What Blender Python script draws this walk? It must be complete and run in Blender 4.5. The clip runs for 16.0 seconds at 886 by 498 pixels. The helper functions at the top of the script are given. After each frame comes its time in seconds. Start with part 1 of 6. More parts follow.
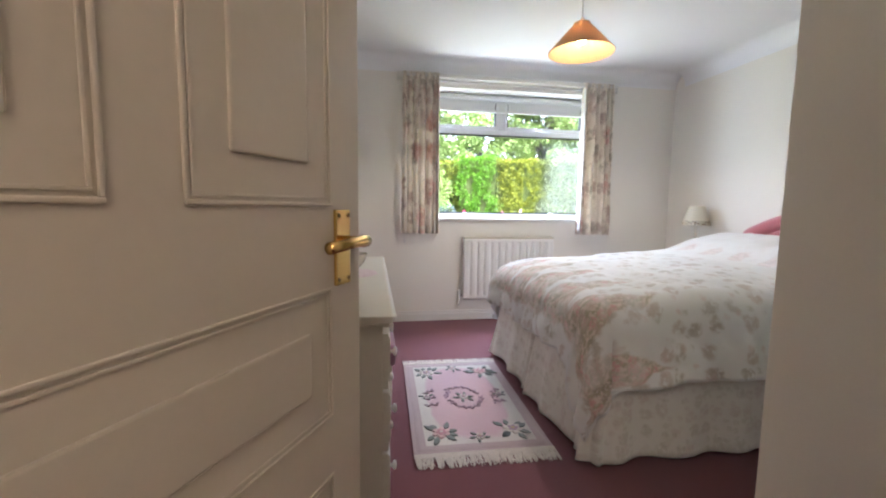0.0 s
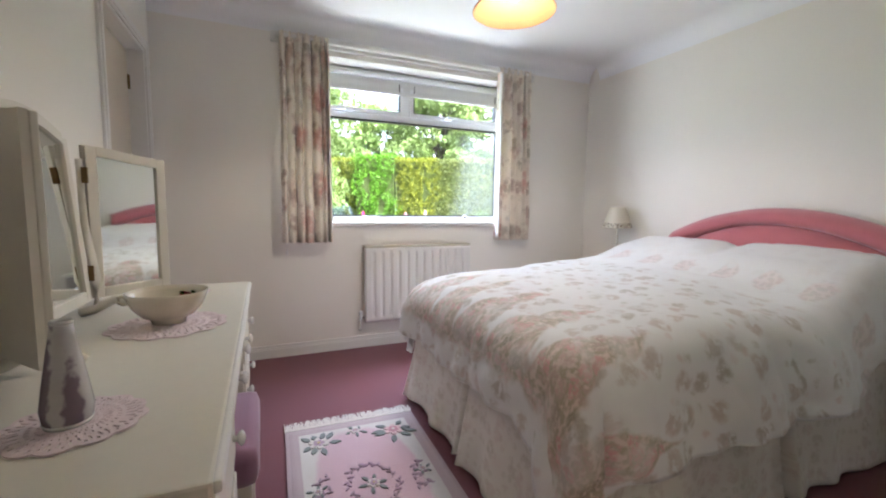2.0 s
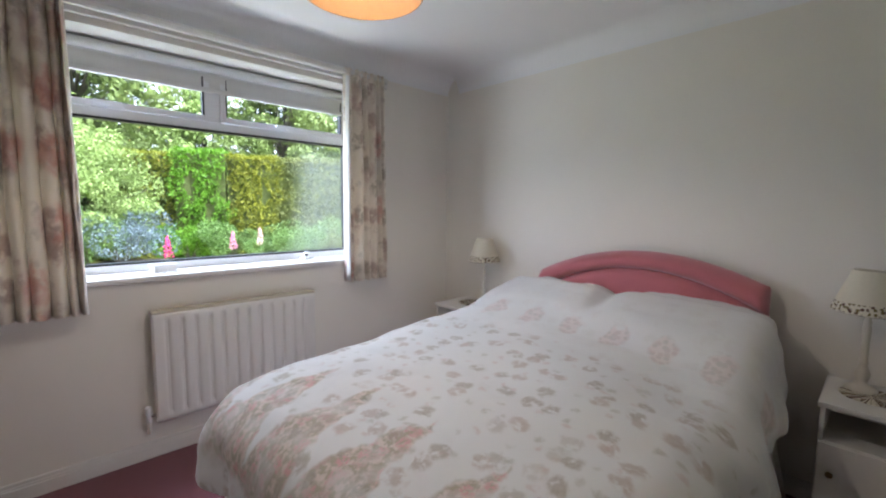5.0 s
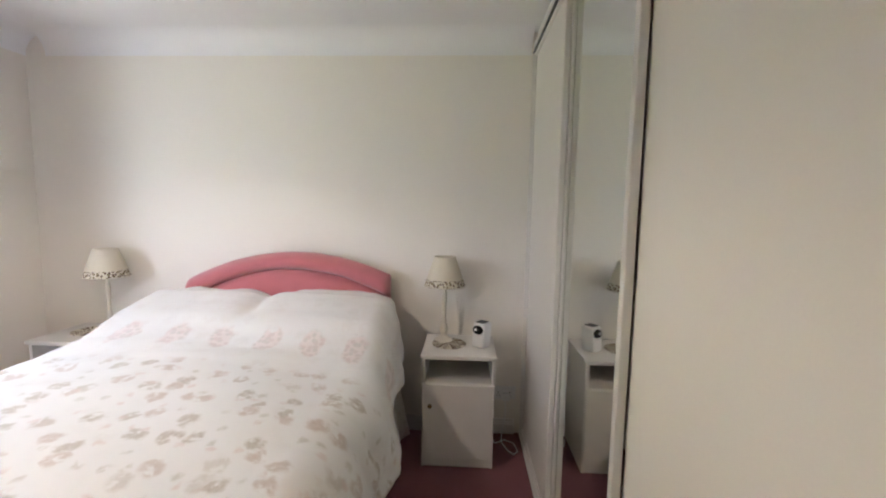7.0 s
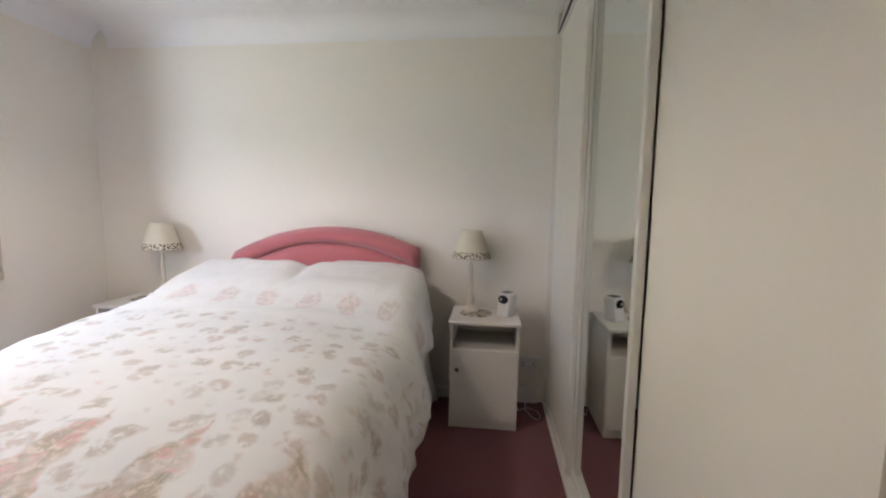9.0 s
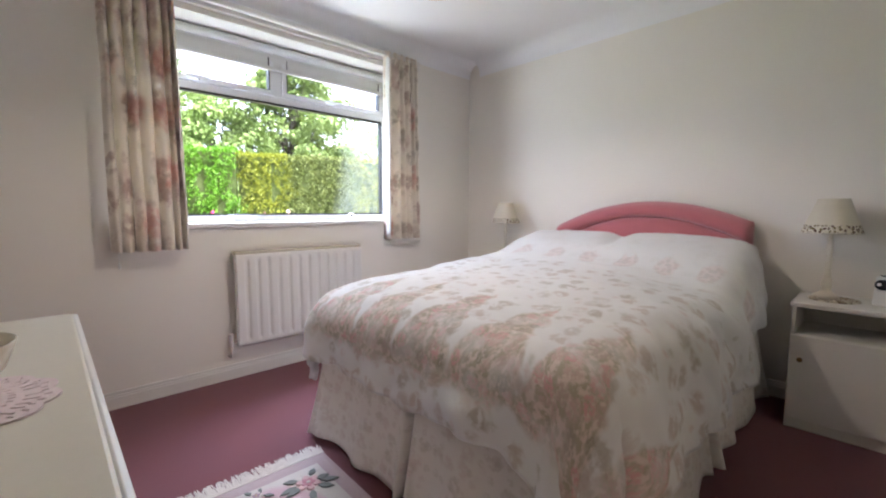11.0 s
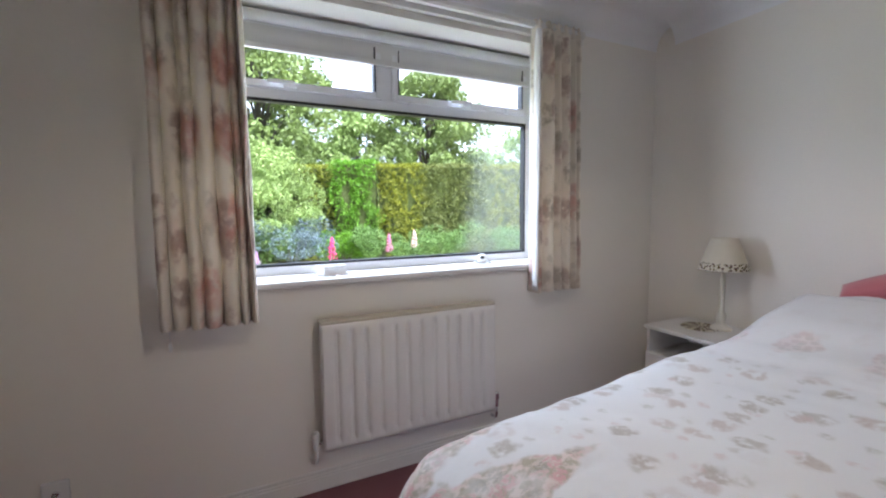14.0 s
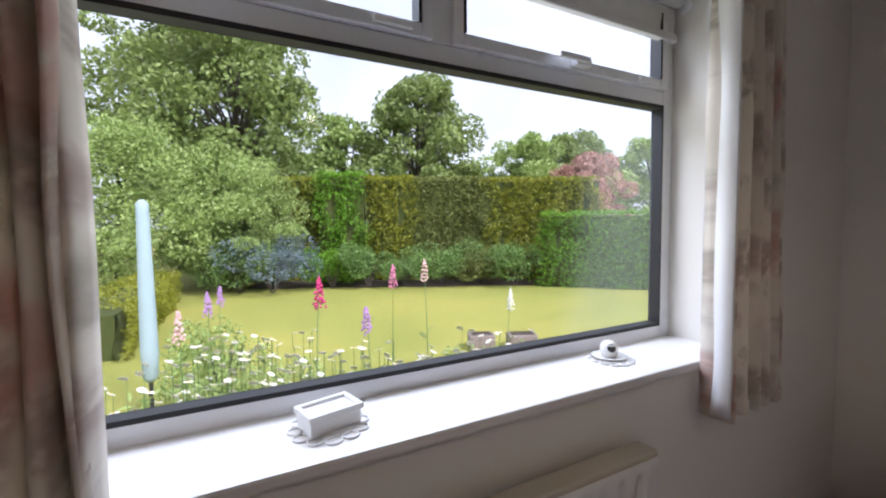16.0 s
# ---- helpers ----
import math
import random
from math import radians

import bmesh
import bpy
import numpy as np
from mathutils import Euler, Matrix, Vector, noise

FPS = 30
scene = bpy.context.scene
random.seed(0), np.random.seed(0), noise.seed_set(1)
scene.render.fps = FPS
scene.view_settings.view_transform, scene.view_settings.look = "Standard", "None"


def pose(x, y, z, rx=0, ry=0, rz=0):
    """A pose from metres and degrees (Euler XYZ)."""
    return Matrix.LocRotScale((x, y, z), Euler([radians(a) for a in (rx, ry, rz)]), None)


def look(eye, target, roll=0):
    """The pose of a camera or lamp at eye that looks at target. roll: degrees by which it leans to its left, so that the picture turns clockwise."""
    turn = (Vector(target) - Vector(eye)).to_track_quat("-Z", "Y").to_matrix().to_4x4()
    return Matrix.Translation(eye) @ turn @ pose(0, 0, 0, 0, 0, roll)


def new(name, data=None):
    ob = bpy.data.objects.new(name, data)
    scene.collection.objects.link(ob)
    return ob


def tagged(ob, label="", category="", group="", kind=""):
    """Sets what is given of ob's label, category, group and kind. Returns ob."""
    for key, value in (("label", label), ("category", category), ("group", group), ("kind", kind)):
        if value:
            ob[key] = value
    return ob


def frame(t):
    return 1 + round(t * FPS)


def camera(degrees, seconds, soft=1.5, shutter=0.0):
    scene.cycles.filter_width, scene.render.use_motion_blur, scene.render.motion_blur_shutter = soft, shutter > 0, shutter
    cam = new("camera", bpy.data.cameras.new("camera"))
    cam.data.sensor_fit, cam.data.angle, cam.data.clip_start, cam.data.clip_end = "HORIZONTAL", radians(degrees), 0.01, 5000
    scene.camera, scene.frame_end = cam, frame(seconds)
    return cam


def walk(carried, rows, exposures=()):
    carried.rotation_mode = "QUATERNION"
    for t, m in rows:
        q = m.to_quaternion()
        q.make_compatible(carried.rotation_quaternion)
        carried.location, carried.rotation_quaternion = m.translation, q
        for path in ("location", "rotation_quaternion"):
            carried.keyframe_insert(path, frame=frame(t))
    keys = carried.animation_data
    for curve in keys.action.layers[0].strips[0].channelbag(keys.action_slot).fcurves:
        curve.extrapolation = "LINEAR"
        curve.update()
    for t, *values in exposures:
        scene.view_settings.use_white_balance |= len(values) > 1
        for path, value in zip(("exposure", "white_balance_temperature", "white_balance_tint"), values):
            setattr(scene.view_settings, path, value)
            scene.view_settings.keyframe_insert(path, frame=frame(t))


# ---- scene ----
cam = camera(93.5, 16.0, soft=2.1)
PATH = [
    (0, (0.087, 0.136, 1.111), (0.415, 2.099, 0.911), 0.8),
    (0.5, (0.12, 0.266, 1.109), (0.673, 2.177, 0.903), 0.8),
    (1, (0.17, 0.457, 1.106), (0.874, 2.318, 0.903), 0.8),
    (1.5, (0.206, 0.657, 1.129), (0.974, 2.492, 0.924), 0.6),
    (2, (0.216, 0.847, 1.125), (1.007, 2.673, 0.931), 0.7),
    (2.5, (0.235, 1.017, 1.135), (1.038, 2.839, 0.952), 0.4),
    (3, (0.306, 1.228, 1.208), (1.121, 3.043, 1.007), 0.5),
    (5.5, (0.595, 1.446, 1.402), (2.211, 2.61, 1.21), 0.7),
    (6, (0.594, 1.38, 1.415), (2.428, 2.156, 1.226), 0.8),
    (6.5, (0.578, 1.337, 1.439), (2.528, 1.732, 1.236), 0.9),
    (7, (0.578, 1.345, 1.437), (2.574, 1.446, 1.239), 1.0),
    (7.5, (0.588, 1.348, 1.442), (2.577, 1.298, 1.24), 1.0),
    (8, (0.582, 1.39, 1.417), (2.57, 1.299, 1.216), 1.0),
    (10.5, (0.137, 1.266, 1.122), (1.731, 2.457, 0.918), 0.3),
    (11, (0.102, 1.283, 1.093), (1.476, 2.724, 0.905), 0.1),
    (11.5, (0.089, 1.321, 1.086), (1.253, 2.937, 0.903), -0.4),
    (12, (0.13, 1.36, 1.105), (1.122, 3.087, 0.917), -0.4),
    (12.5, (0.252, 1.465, 1.163), (1.16, 3.238, 0.981), -0.5),
    (13, (0.425, 1.651, 1.215), (1.282, 3.448, 1.03), -0.6),
    (13.5, (0.545, 1.909, 1.261), (1.393, 3.71, 1.07), -0.6),
    (14, (0.655, 2.167, 1.305), (1.514, 3.965, 1.131), -0.6),
    (14.5, (0.735, 2.485, 1.382), (1.618, 4.269, 1.189), -0.3),
    (15, (0.778, 2.788, 1.427), (1.642, 4.581, 1.234), -0.7),
    (15.5, (0.806, 3.044, 1.445), (1.696, 4.826, 1.272), -0.5),
    (16, (0.853, 3.349, 1.428), (1.782, 5.116, 1.313), -0.6),
]
walk(cam, [(t, look(eye, target, roll)) for t, eye, target, roll in PATH],
     [(0, 3.02, 5550, 14), (1, 3.08, 5600, 14), (1.5, 3.05, 5650, 14), (2, 2.90, 5600, 15), (2.5, 2.75, 5550, 15), (3, 2.50, 5500, 15), (5.5, 2.20, 5600, 16), (6, 2.42, 5650, 16), (7, 3.12, 5850, 17),
      (8, 3.14, 5850, 17), (10.5, 2.75, 5700, 18), (11, 2.75, 5700, 18), (12, 2.50, 5600, 17), (13, 2.38, 5500, 15), (14, 2.08, 5550, 17), (14.5, 1.92, 5800, 20), (15, 1.85, 5800, 21), (15.5, 1.66, 5750, 22), (16, 0.92, 5950, 22)])

# ---- light ----
world = bpy.data.worlds.new("sky")
scene.world = world
world.use_nodes = True
wn = world.node_tree
sky = wn.nodes.new("ShaderNodeTexSky")
sky.sky_type, sky.sun_disc = "NISHITA", False
sky.sun_elevation, sky.sun_rotation = radians(48), radians(200)
sky.air_density, sky.dust_density = 1.0, 4.0
soft = wn.nodes.new("ShaderNodeMix")
soft.data_type = "RGBA"
soft.inputs[0].default_value = 0.75
clouds = wn.nodes.new("ShaderNodeTexNoise")
clouds.inputs["Scale"].default_value, clouds.inputs["Detail"].default_value = 3.2, 6.0
cover = wn.nodes.new("ShaderNodeMix")
cover.data_type = "RGBA"
cover.inputs[6].default_value, cover.inputs[7].default_value = (8.5, 9.4, 11.0, 1), (24.0, 24.3, 24.8, 1)
wn.links.new(clouds.outputs[0], cover.inputs[0])
wn.links.new(cover.outputs[2], soft.inputs[7])
wn.links.new(sky.outputs[0], soft.inputs[6])
wn.links.new(soft.outputs[2], wn.nodes["Background"].inputs[0])
wn.nodes["Background"].inputs[1].default_value = 0.078

sun = new("sun", bpy.data.lights.new("sun", "SUN"))
sun.data.energy, sun.data.angle, sun.data.color = 4.6, radians(12), (1.0, 0.96, 0.9)
sun.matrix_world = look((5.5, -4.6, 11.3), (2, 5, 0))

day = new("window_daylight", bpy.data.lights.new("window_daylight", "AREA"))
day.data.shape, day.data.size, day.data.size_y = "RECTANGLE", 2.2, 1.1
day.data.energy, day.data.color = 50, (0.82, 0.91, 1.0)
day.matrix_world = look((1.35, 5.15, 3.05), (1.6, 2.4, 1.3))

# added lamp below the sill line, stands in for light off the lawn
bounce = new("garden_bounce_fill", bpy.data.lights.new("garden_bounce_fill", "AREA"))
bounce.data.shape, bounce.data.size, bounce.data.size_y = "RECTANGLE", 1.9, 0.26
bounce.data.energy, bounce.data.color = 3.8, (1.0, 0.94, 0.86)
bounce.matrix_world = look((1.345, 4.95, 0.62), (1.6, 2.4, 2.2))

# added unseen lamp west of the window, fills the headboard wall
side = new("side_fill_lamp", bpy.data.lights.new("side_fill_lamp", "AREA"))
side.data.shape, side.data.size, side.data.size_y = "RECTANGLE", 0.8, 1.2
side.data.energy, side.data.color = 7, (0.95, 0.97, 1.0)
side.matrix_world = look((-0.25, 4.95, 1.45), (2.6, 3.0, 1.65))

bulb_lamp = new("pendant_bulb_light", bpy.data.lights.new("pendant_bulb_light", "SPOT"))
bulb_lamp.data.spot_size, bulb_lamp.data.spot_blend = radians(158), 0.35
bulb_lamp.data.energy, bulb_lamp.data.color, bulb_lamp.data.shadow_soft_size = 4.2, (1.0, 0.84, 0.66), 0.03
bulb_lamp.location = (1.36, 2.66, 2.092)

hall_lamp = new("hall_light", bpy.data.lights.new("hall_light", "POINT"))
hall_lamp.data.energy, hall_lamp.data.color, hall_lamp.data.shadow_soft_size = 2.6, (1.0, 0.80, 0.58), 0.12
hall_lamp.location = (-0.2, -0.85, 2.2)


# ---- materials ----
def nodes_of(name):
    m = bpy.data.materials.new(name)
    m.use_nodes = True
    nt = m.node_tree
    return m, nt, nt.nodes["Principled BSDF"]


def node(nt, kind, **inputs):
    n = nt.nodes.new("ShaderNode" + kind)
    for k, v in inputs.items():
        n.inputs[k.replace("_", " ")].default_value = v
    return n


def coords(nt, uv=False):
    t = nt.nodes.new("ShaderNodeTexCoord")
    return t.outputs["UV" if uv else "Object"]


def noise_of(nt, vec, scale, detail=4.0, rough=0.55):
    n = node(nt, "TexNoise", Scale=scale, Detail=detail, Roughness=rough)
    nt.links.new(vec, n.inputs["Vector"])
    return n.outputs["Fac"]


def mixc(nt, fac, a, b, blend="MIX"):
    n = nt.nodes.new("ShaderNodeMix")
    n.data_type, n.blend_type = "RGBA", blend
    for sock, v in ((n.inputs[0], fac), (n.inputs[6], a), (n.inputs[7], b)):
        if isinstance(v, (int, float)):
            sock.default_value = v
        elif isinstance(v, tuple):
            sock.default_value = (*v[:3], 1)
        else:
            nt.links.new(v, sock)
    return n.outputs[2]


def calc(nt, op, a, b=0.0, c=0.0):
    n = nt.nodes.new("ShaderNodeMath")
    n.operation = op
    for sock, v in zip(n.inputs, (a, b, c)):
        if isinstance(v, (int, float)):
            sock.default_value = v
        else:
            nt.links.new(v, sock)
    return n.outputs[0]


def steps(nt, fac, lo, hi):
    n = nt.nodes.new("ShaderNodeMapRange")
    n.interpolation_type = "SMOOTHSTEP"
    n.inputs[1].default_value, n.inputs[2].default_value = lo, hi
    nt.links.new(fac, n.inputs[0])
    return n.outputs[0]


def bumped(nt, bsdf, height, strength, distance=0.01):
    b = node(nt, "Bump", Strength=strength, Distance=distance)
    nt.links.new(height, b.inputs["Height"])
    nt.links.new(b.outputs[0], bsdf.inputs["Normal"])


def mat(name, col, rough=0.6, var=0.07, scale=3.0, fine=90.0, bump=0.08, metal=0.0, sheen=0.0, coat=0.0, uv=False):
    """A painted, woven or metal surface: broad stains, fine grain, relief and uneven gloss."""
    m, nt, b = nodes_of(name)
    v = coords(nt, uv)
    broad, grain = noise_of(nt, v, scale, 5), noise_of(nt, v, fine, 3)
    both = calc(nt, "ADD", calc(nt, "MULTIPLY", broad, 0.65), calc(nt, "MULTIPLY", grain, 0.35))
    lo, hi = tuple(c * (1 - 2 * var) for c in col), tuple(min(1, c * (1 + 2 * var)) for c in col)
    nt.links.new(mixc(nt, both, lo, hi), b.inputs["Base Color"])
    nt.links.new(calc(nt, "ADD", calc(nt, "MULTIPLY", broad, 0.16), rough - 0.08), b.inputs["Roughness"])
    b.inputs["Metallic"].default_value = metal
    b.inputs["Sheen Weight"].default_value = sheen
    b.inputs["Coat Weight"].default_value = coat
    if bump:
        bumped(nt, b, both, bump, 0.004)
    return m


def cells(nt, vec, scale, rand=0.85):
    n = node(nt, "TexVoronoi", Scale=scale, Randomness=rand)
    n.voronoi_dimensions = "2D"
    nt.links.new(vec, n.inputs["Vector"])
    return n.outputs["Distance"], n.outputs["Color"]


def wobble(nt, vec, scale, amount):
    n = node(nt, "TexNoise", Scale=scale, Detail=2.0)
    nt.links.new(vec, n.inputs["Vector"])
    sub = nt.nodes.new("ShaderNodeVectorMath")
    sub.operation = "SUBTRACT"
    nt.links.new(n.outputs["Color"], sub.inputs[0])
    sub.inputs[1].default_value = (0.5, 0.5, 0.5)
    sc = nt.nodes.new("ShaderNodeVectorMath")
    sc.operation = "SCALE"
    sc.inputs["Scale"].default_value = amount
    nt.links.new(sub.outputs[0], sc.inputs[0])
    add = nt.nodes.new("ShaderNodeVectorMath")
    add.operation = "ADD"
    nt.links.new(vec, add.inputs[0])
    nt.links.new(sc.outputs[0], add.inputs[1])
    return add.outputs[0]


def motif(nt, vec, scale, radius, edge=0.06, rand=0.85):
    """Mask of printed sprigs scattered over a cloth, and a random value for each."""
    d, c = cells(nt, wobble(nt, vec, scale * 2.2, 0.5 / scale), scale, rand)
    mask = calc(nt, "SUBTRACT", 1.0, steps(nt, d, radius - edge, radius + edge))
    sep = nt.nodes.new("ShaderNodeSeparateColor")
    nt.links.new(c, sep.inputs[0])
    return mask, sep.outputs[0], sep.outputs[1]


def cloth(name, base, uv=True, sprigs=(), rough=0.85, weave=700.0, sheen=0.25):
    """A printed cloth: each sprig layer is (scale, radius, colour a, colour b, strength)."""
    m, nt, b = nodes_of(name)
    v = coords(nt, uv)
    col = mixc(nt, noise_of(nt, v, 4.0), tuple(c * 0.93 for c in base), base)
    for scale, radius, ca, cb, strength in sprigs:
        mask, r1, r2 = motif(nt, v, scale, radius, 0.11)
        keep = calc(nt, "MULTIPLY", mask, calc(nt, "MULTIPLY", steps(nt, r2, 0.25, 0.5), strength))
        keep = calc(nt, "MULTIPLY", keep, steps(nt, noise_of(nt, v, scale * 3.0, 3), 0.34, 0.54))
        fleck = calc(nt, "ADD", 0.55, calc(nt, "MULTIPLY", noise_of(nt, v, scale * 7, 2), 0.7))
        col = mixc(nt, calc(nt, "MULTIPLY", keep, fleck), col, mixc(nt, steps(nt, r1, 0.4, 0.6), ca, cb))
    nt.links.new(col, b.inputs["Base Color"])
    b.inputs["Roughness"].default_value = rough
    b.inputs["Sheen Weight"].default_value = sheen
    h = calc(nt, "ADD", noise_of(nt, v, weave, 2), calc(nt, "MULTIPLY", noise_of(nt, v, 24.0, 4), 2.0))
    bumped(nt, b, h, 0.25, 0.004)
    return m, nt, b, v, col


WALL = mat("cream_wall_paint", (0.83, 0.795, 0.73), 0.75, 0.03, 1.2, 160, 0.10)
CEIL = mat("white_ceiling_paint", (0.87, 0.87, 0.88), 0.85, 0.025, 1.4, 120, 0.12)
GLOSS = mat("white_gloss_paint", (0.78, 0.76, 0.72), 0.32, 0.03, 3, 60, 0.04)
DOORP = mat("cream_door_paint", (0.60, 0.53, 0.43), 0.36, 0.04, 2.5, 70, 0.06)
UPVC = mat("white_upvc", (0.80, 0.81, 0.83), 0.3, 0.02, 5, 200, 0.02)
GASKET = mat("black_rubber", (0.012, 0.012, 0.014), 0.6, 0.1, 8, 200, 0.05)
BRASS = mat("polished_brass", (0.70, 0.48, 0.16), 0.24, 0.12, 14, 300, 0.04, metal=1.0)
DARKBRASS = mat("dull_brass_hinge", (0.22, 0.15, 0.07), 0.45, 0.15, 20, 300, 0.1, metal=0.9)
CHROME = mat("chrome", (0.75, 0.75, 0.76), 0.18, 0.05, 12, 200, 0.02, metal=1.0)
DARK = mat("dark_metal", (0.03, 0.03, 0.03), 0.4, 0.1, 12, 200, 0.05)
CREAMP = mat("cream_furniture_paint", (0.70, 0.66, 0.56), 0.38, 0.04, 3, 45, 0.05)
WHITEP = mat("white_furniture_laminate", (0.74, 0.72, 0.68), 0.42, 0.03, 3, 60, 0.03)
CERAMIC = mat("white_ceramic", (0.80, 0.79, 0.76), 0.15, 0.03, 6, 120, 0.02, coat=0.4)
PLASTIC = mat("white_plastic", (0.78, 0.78, 0.77), 0.35, 0.02, 8, 200, 0.02)
BLACKP = mat("black_glossy_plastic", (0.01, 0.01, 0.012), 0.15, 0.1, 8, 100, 0.01)
VELVET = mat("rose_pink_velour", (0.50, 0.15, 0.17), 0.8, 0.09, 7, 260, 0.2, sheen=0.6)
STOOLV = mat("mauve_velour", (0.30, 0.14, 0.22), 0.8, 0.1, 7, 260, 0.2, sheen=0.5)
MATTRESS = mat("white_mattress_ticking", (0.7, 0.68, 0.64), 0.9, 0.05, 8, 300, 0.2)
CERAMICB = mat("cream_glazed_pottery", (0.70, 0.63, 0.49), 0.18, 0.06, 6, 90, 0.03, coat=0.5)


def make_carpet():
    m, nt, b = nodes_of("mauve_carpet")
    v = coords(nt)
    tuft, broad = noise_of(nt, v, 420, 3), noise_of(nt, v, 2.2, 5, 0.65)
    col = mixc(nt, tuft, (0.115, 0.028, 0.036), (0.25, 0.070, 0.084))
    col = mixc(nt, calc(nt, "MULTIPLY", steps(nt, broad, 0.35, 0.7), 0.35), col, (0.17, 0.06, 0.085))
    nt.links.new(col, b.inputs["Base Color"])
    b.inputs["Roughness"].default_value = 0.95
    b.inputs["Sheen Weight"].default_value = 0.2
    b.inputs["Sheen Roughness"].default_value = 0.5
    bumped(nt, b, tuft, 0.6, 0.006)
    return m


CARPET = make_carpet()


def make_duvet():
    m, nt, b, v, col = cloth("white_floral_duvet_cotton", (0.76, 0.755, 0.745), True,
                             ((10.5, 0.31, (0.40, 0.35, 0.29), (0.50, 0.41, 0.36), 0.8),
                              (14.0, 0.17, (0.43, 0.41, 0.34), (0.60, 0.47, 0.44), 0.6)))
    sep = nt.nodes.new("ShaderNodeSeparateXYZ")
    nt.links.new(wobble(nt, v, 13.0, 0.085), sep.inputs[0])
    peak = calc(nt, "PINGPONG", calc(nt, "ADD", sep.outputs[1], 5.11), 0.135)
    reach = calc(nt, "ADD", calc(nt, "MULTIPLY", peak, 3.3), -0.14)
    zone = calc(nt, "SUBTRACT", reach, sep.outputs[0])
    zone = calc(nt, "MULTIPLY", steps(nt, zone, -0.02, 0.05), steps(nt, sep.outputs[0], -0.25, -0.19))
    mask, r1, r2 = motif(nt, v, 21.0, 0.42, 0.10)
    mask = calc(nt, "MULTIPLY", mask, steps(nt, noise_of(nt, v, 95.0, 3), 0.36, 0.58))
    petals = mixc(nt, steps(nt, r1, 0.35, 0.5), (0.63, 0.35, 0.34), mixc(nt, r2, (0.30, 0.28, 0.21), (0.64, 0.45, 0.41)))
    fill = mixc(nt, mask, mixc(nt, steps(nt, noise_of(nt, v, 48.0), 0.42, 0.6), (0.42, 0.37, 0.27), (0.68, 0.57, 0.51)), petals)
    head = steps(nt, sep.outputs[0], 1.08, 1.16)
    col = mixc(nt, calc(nt, "MULTIPLY", head, 0.85), col, (0.79, 0.78, 0.77))
    across = calc(nt, "DIVIDE", calc(nt, "PINGPONG", calc(nt, "ADD", sep.outputs[1], 5.0), 0.105), 0.056)
    along = calc(nt, "DIVIDE", calc(nt, "SUBTRACT", sep.outputs[0], 1.37), 0.10)
    ring = calc(nt, "SQRT", calc(nt, "ADD", calc(nt, "POWER", across, 2.0), calc(nt, "POWER", along, 2.0)))
    rose = calc(nt, "SUBTRACT", 1.0, steps(nt, ring, 0.7, 1.1))
    bloom, b1, b2 = motif(nt, v, 36.0, 0.42, 0.12)
    col = mixc(nt, calc(nt, "MULTIPLY", rose, 0.5), col, mixc(nt, bloom, (0.74, 0.61, 0.58), mixc(nt, b1, (0.60, 0.42, 0.40), (0.48, 0.42, 0.37))))
    soft_zone = calc(nt, "MULTIPLY", zone, calc(nt, "ADD", 0.55, calc(nt, "MULTIPLY", steps(nt, noise_of(nt, v, 9.0), 0.40, 0.56), 0.4)))
    nt.links.new(mixc(nt, soft_zone, col, fill), b.inputs["Base Color"])
    return m


DUVET = make_duvet()


def make_pillow_cloth():
    m, nt, b, v, col = cloth("white_floral_pillow_cotton", (0.80, 0.79, 0.78), False,
                             ((14.0, 0.18, (0.6, 0.52, 0.48), (0.7, 0.55, 0.5), 0.25),))
    sep = nt.nodes.new("ShaderNodeSeparateXYZ")
    nt.links.new(wobble(nt, v, 26.0, 0.03), sep.inputs[0])
    across = calc(nt, "PINGPONG", calc(nt, "ADD", sep.outputs[1], 5.0), 0.10)
    across = calc(nt, "DIVIDE", across, 0.05)
    along = calc(nt, "DIVIDE", calc(nt, "ADD", sep.outputs[0], 0.13), 0.085)
    d = calc(nt, "SQRT", calc(nt, "ADD", calc(nt, "POWER", across, 2.0), calc(nt, "POWER", along, 2.0)))
    spot = calc(nt, "SUBTRACT", 1.0, steps(nt, d, 0.8, 1.1))
    mask, r1, r2 = motif(nt, v, 36.0, 0.42, 0.1)
    fill = mixc(nt, mask, (0.70, 0.58, 0.50), mixc(nt, r1, (0.68, 0.38, 0.34), (0.45, 0.42, 0.30)))
    nt.links.new(mixc(nt, calc(nt, "MULTIPLY", spot, 0.8), col, fill), b.inputs["Base Color"])
    return m


PILLOW = make_pillow_cloth()
VALANCE = cloth("cream_floral_valance_cotton", (0.82, 0.79, 0.73), True,
                ((14.0, 0.36, (0.46, 0.42, 0.33), (0.60, 0.48, 0.44), 0.42), (26.0, 0.32, (0.45, 0.42, 0.33), (0.58, 0.49, 0.45), 0.32)))[0]


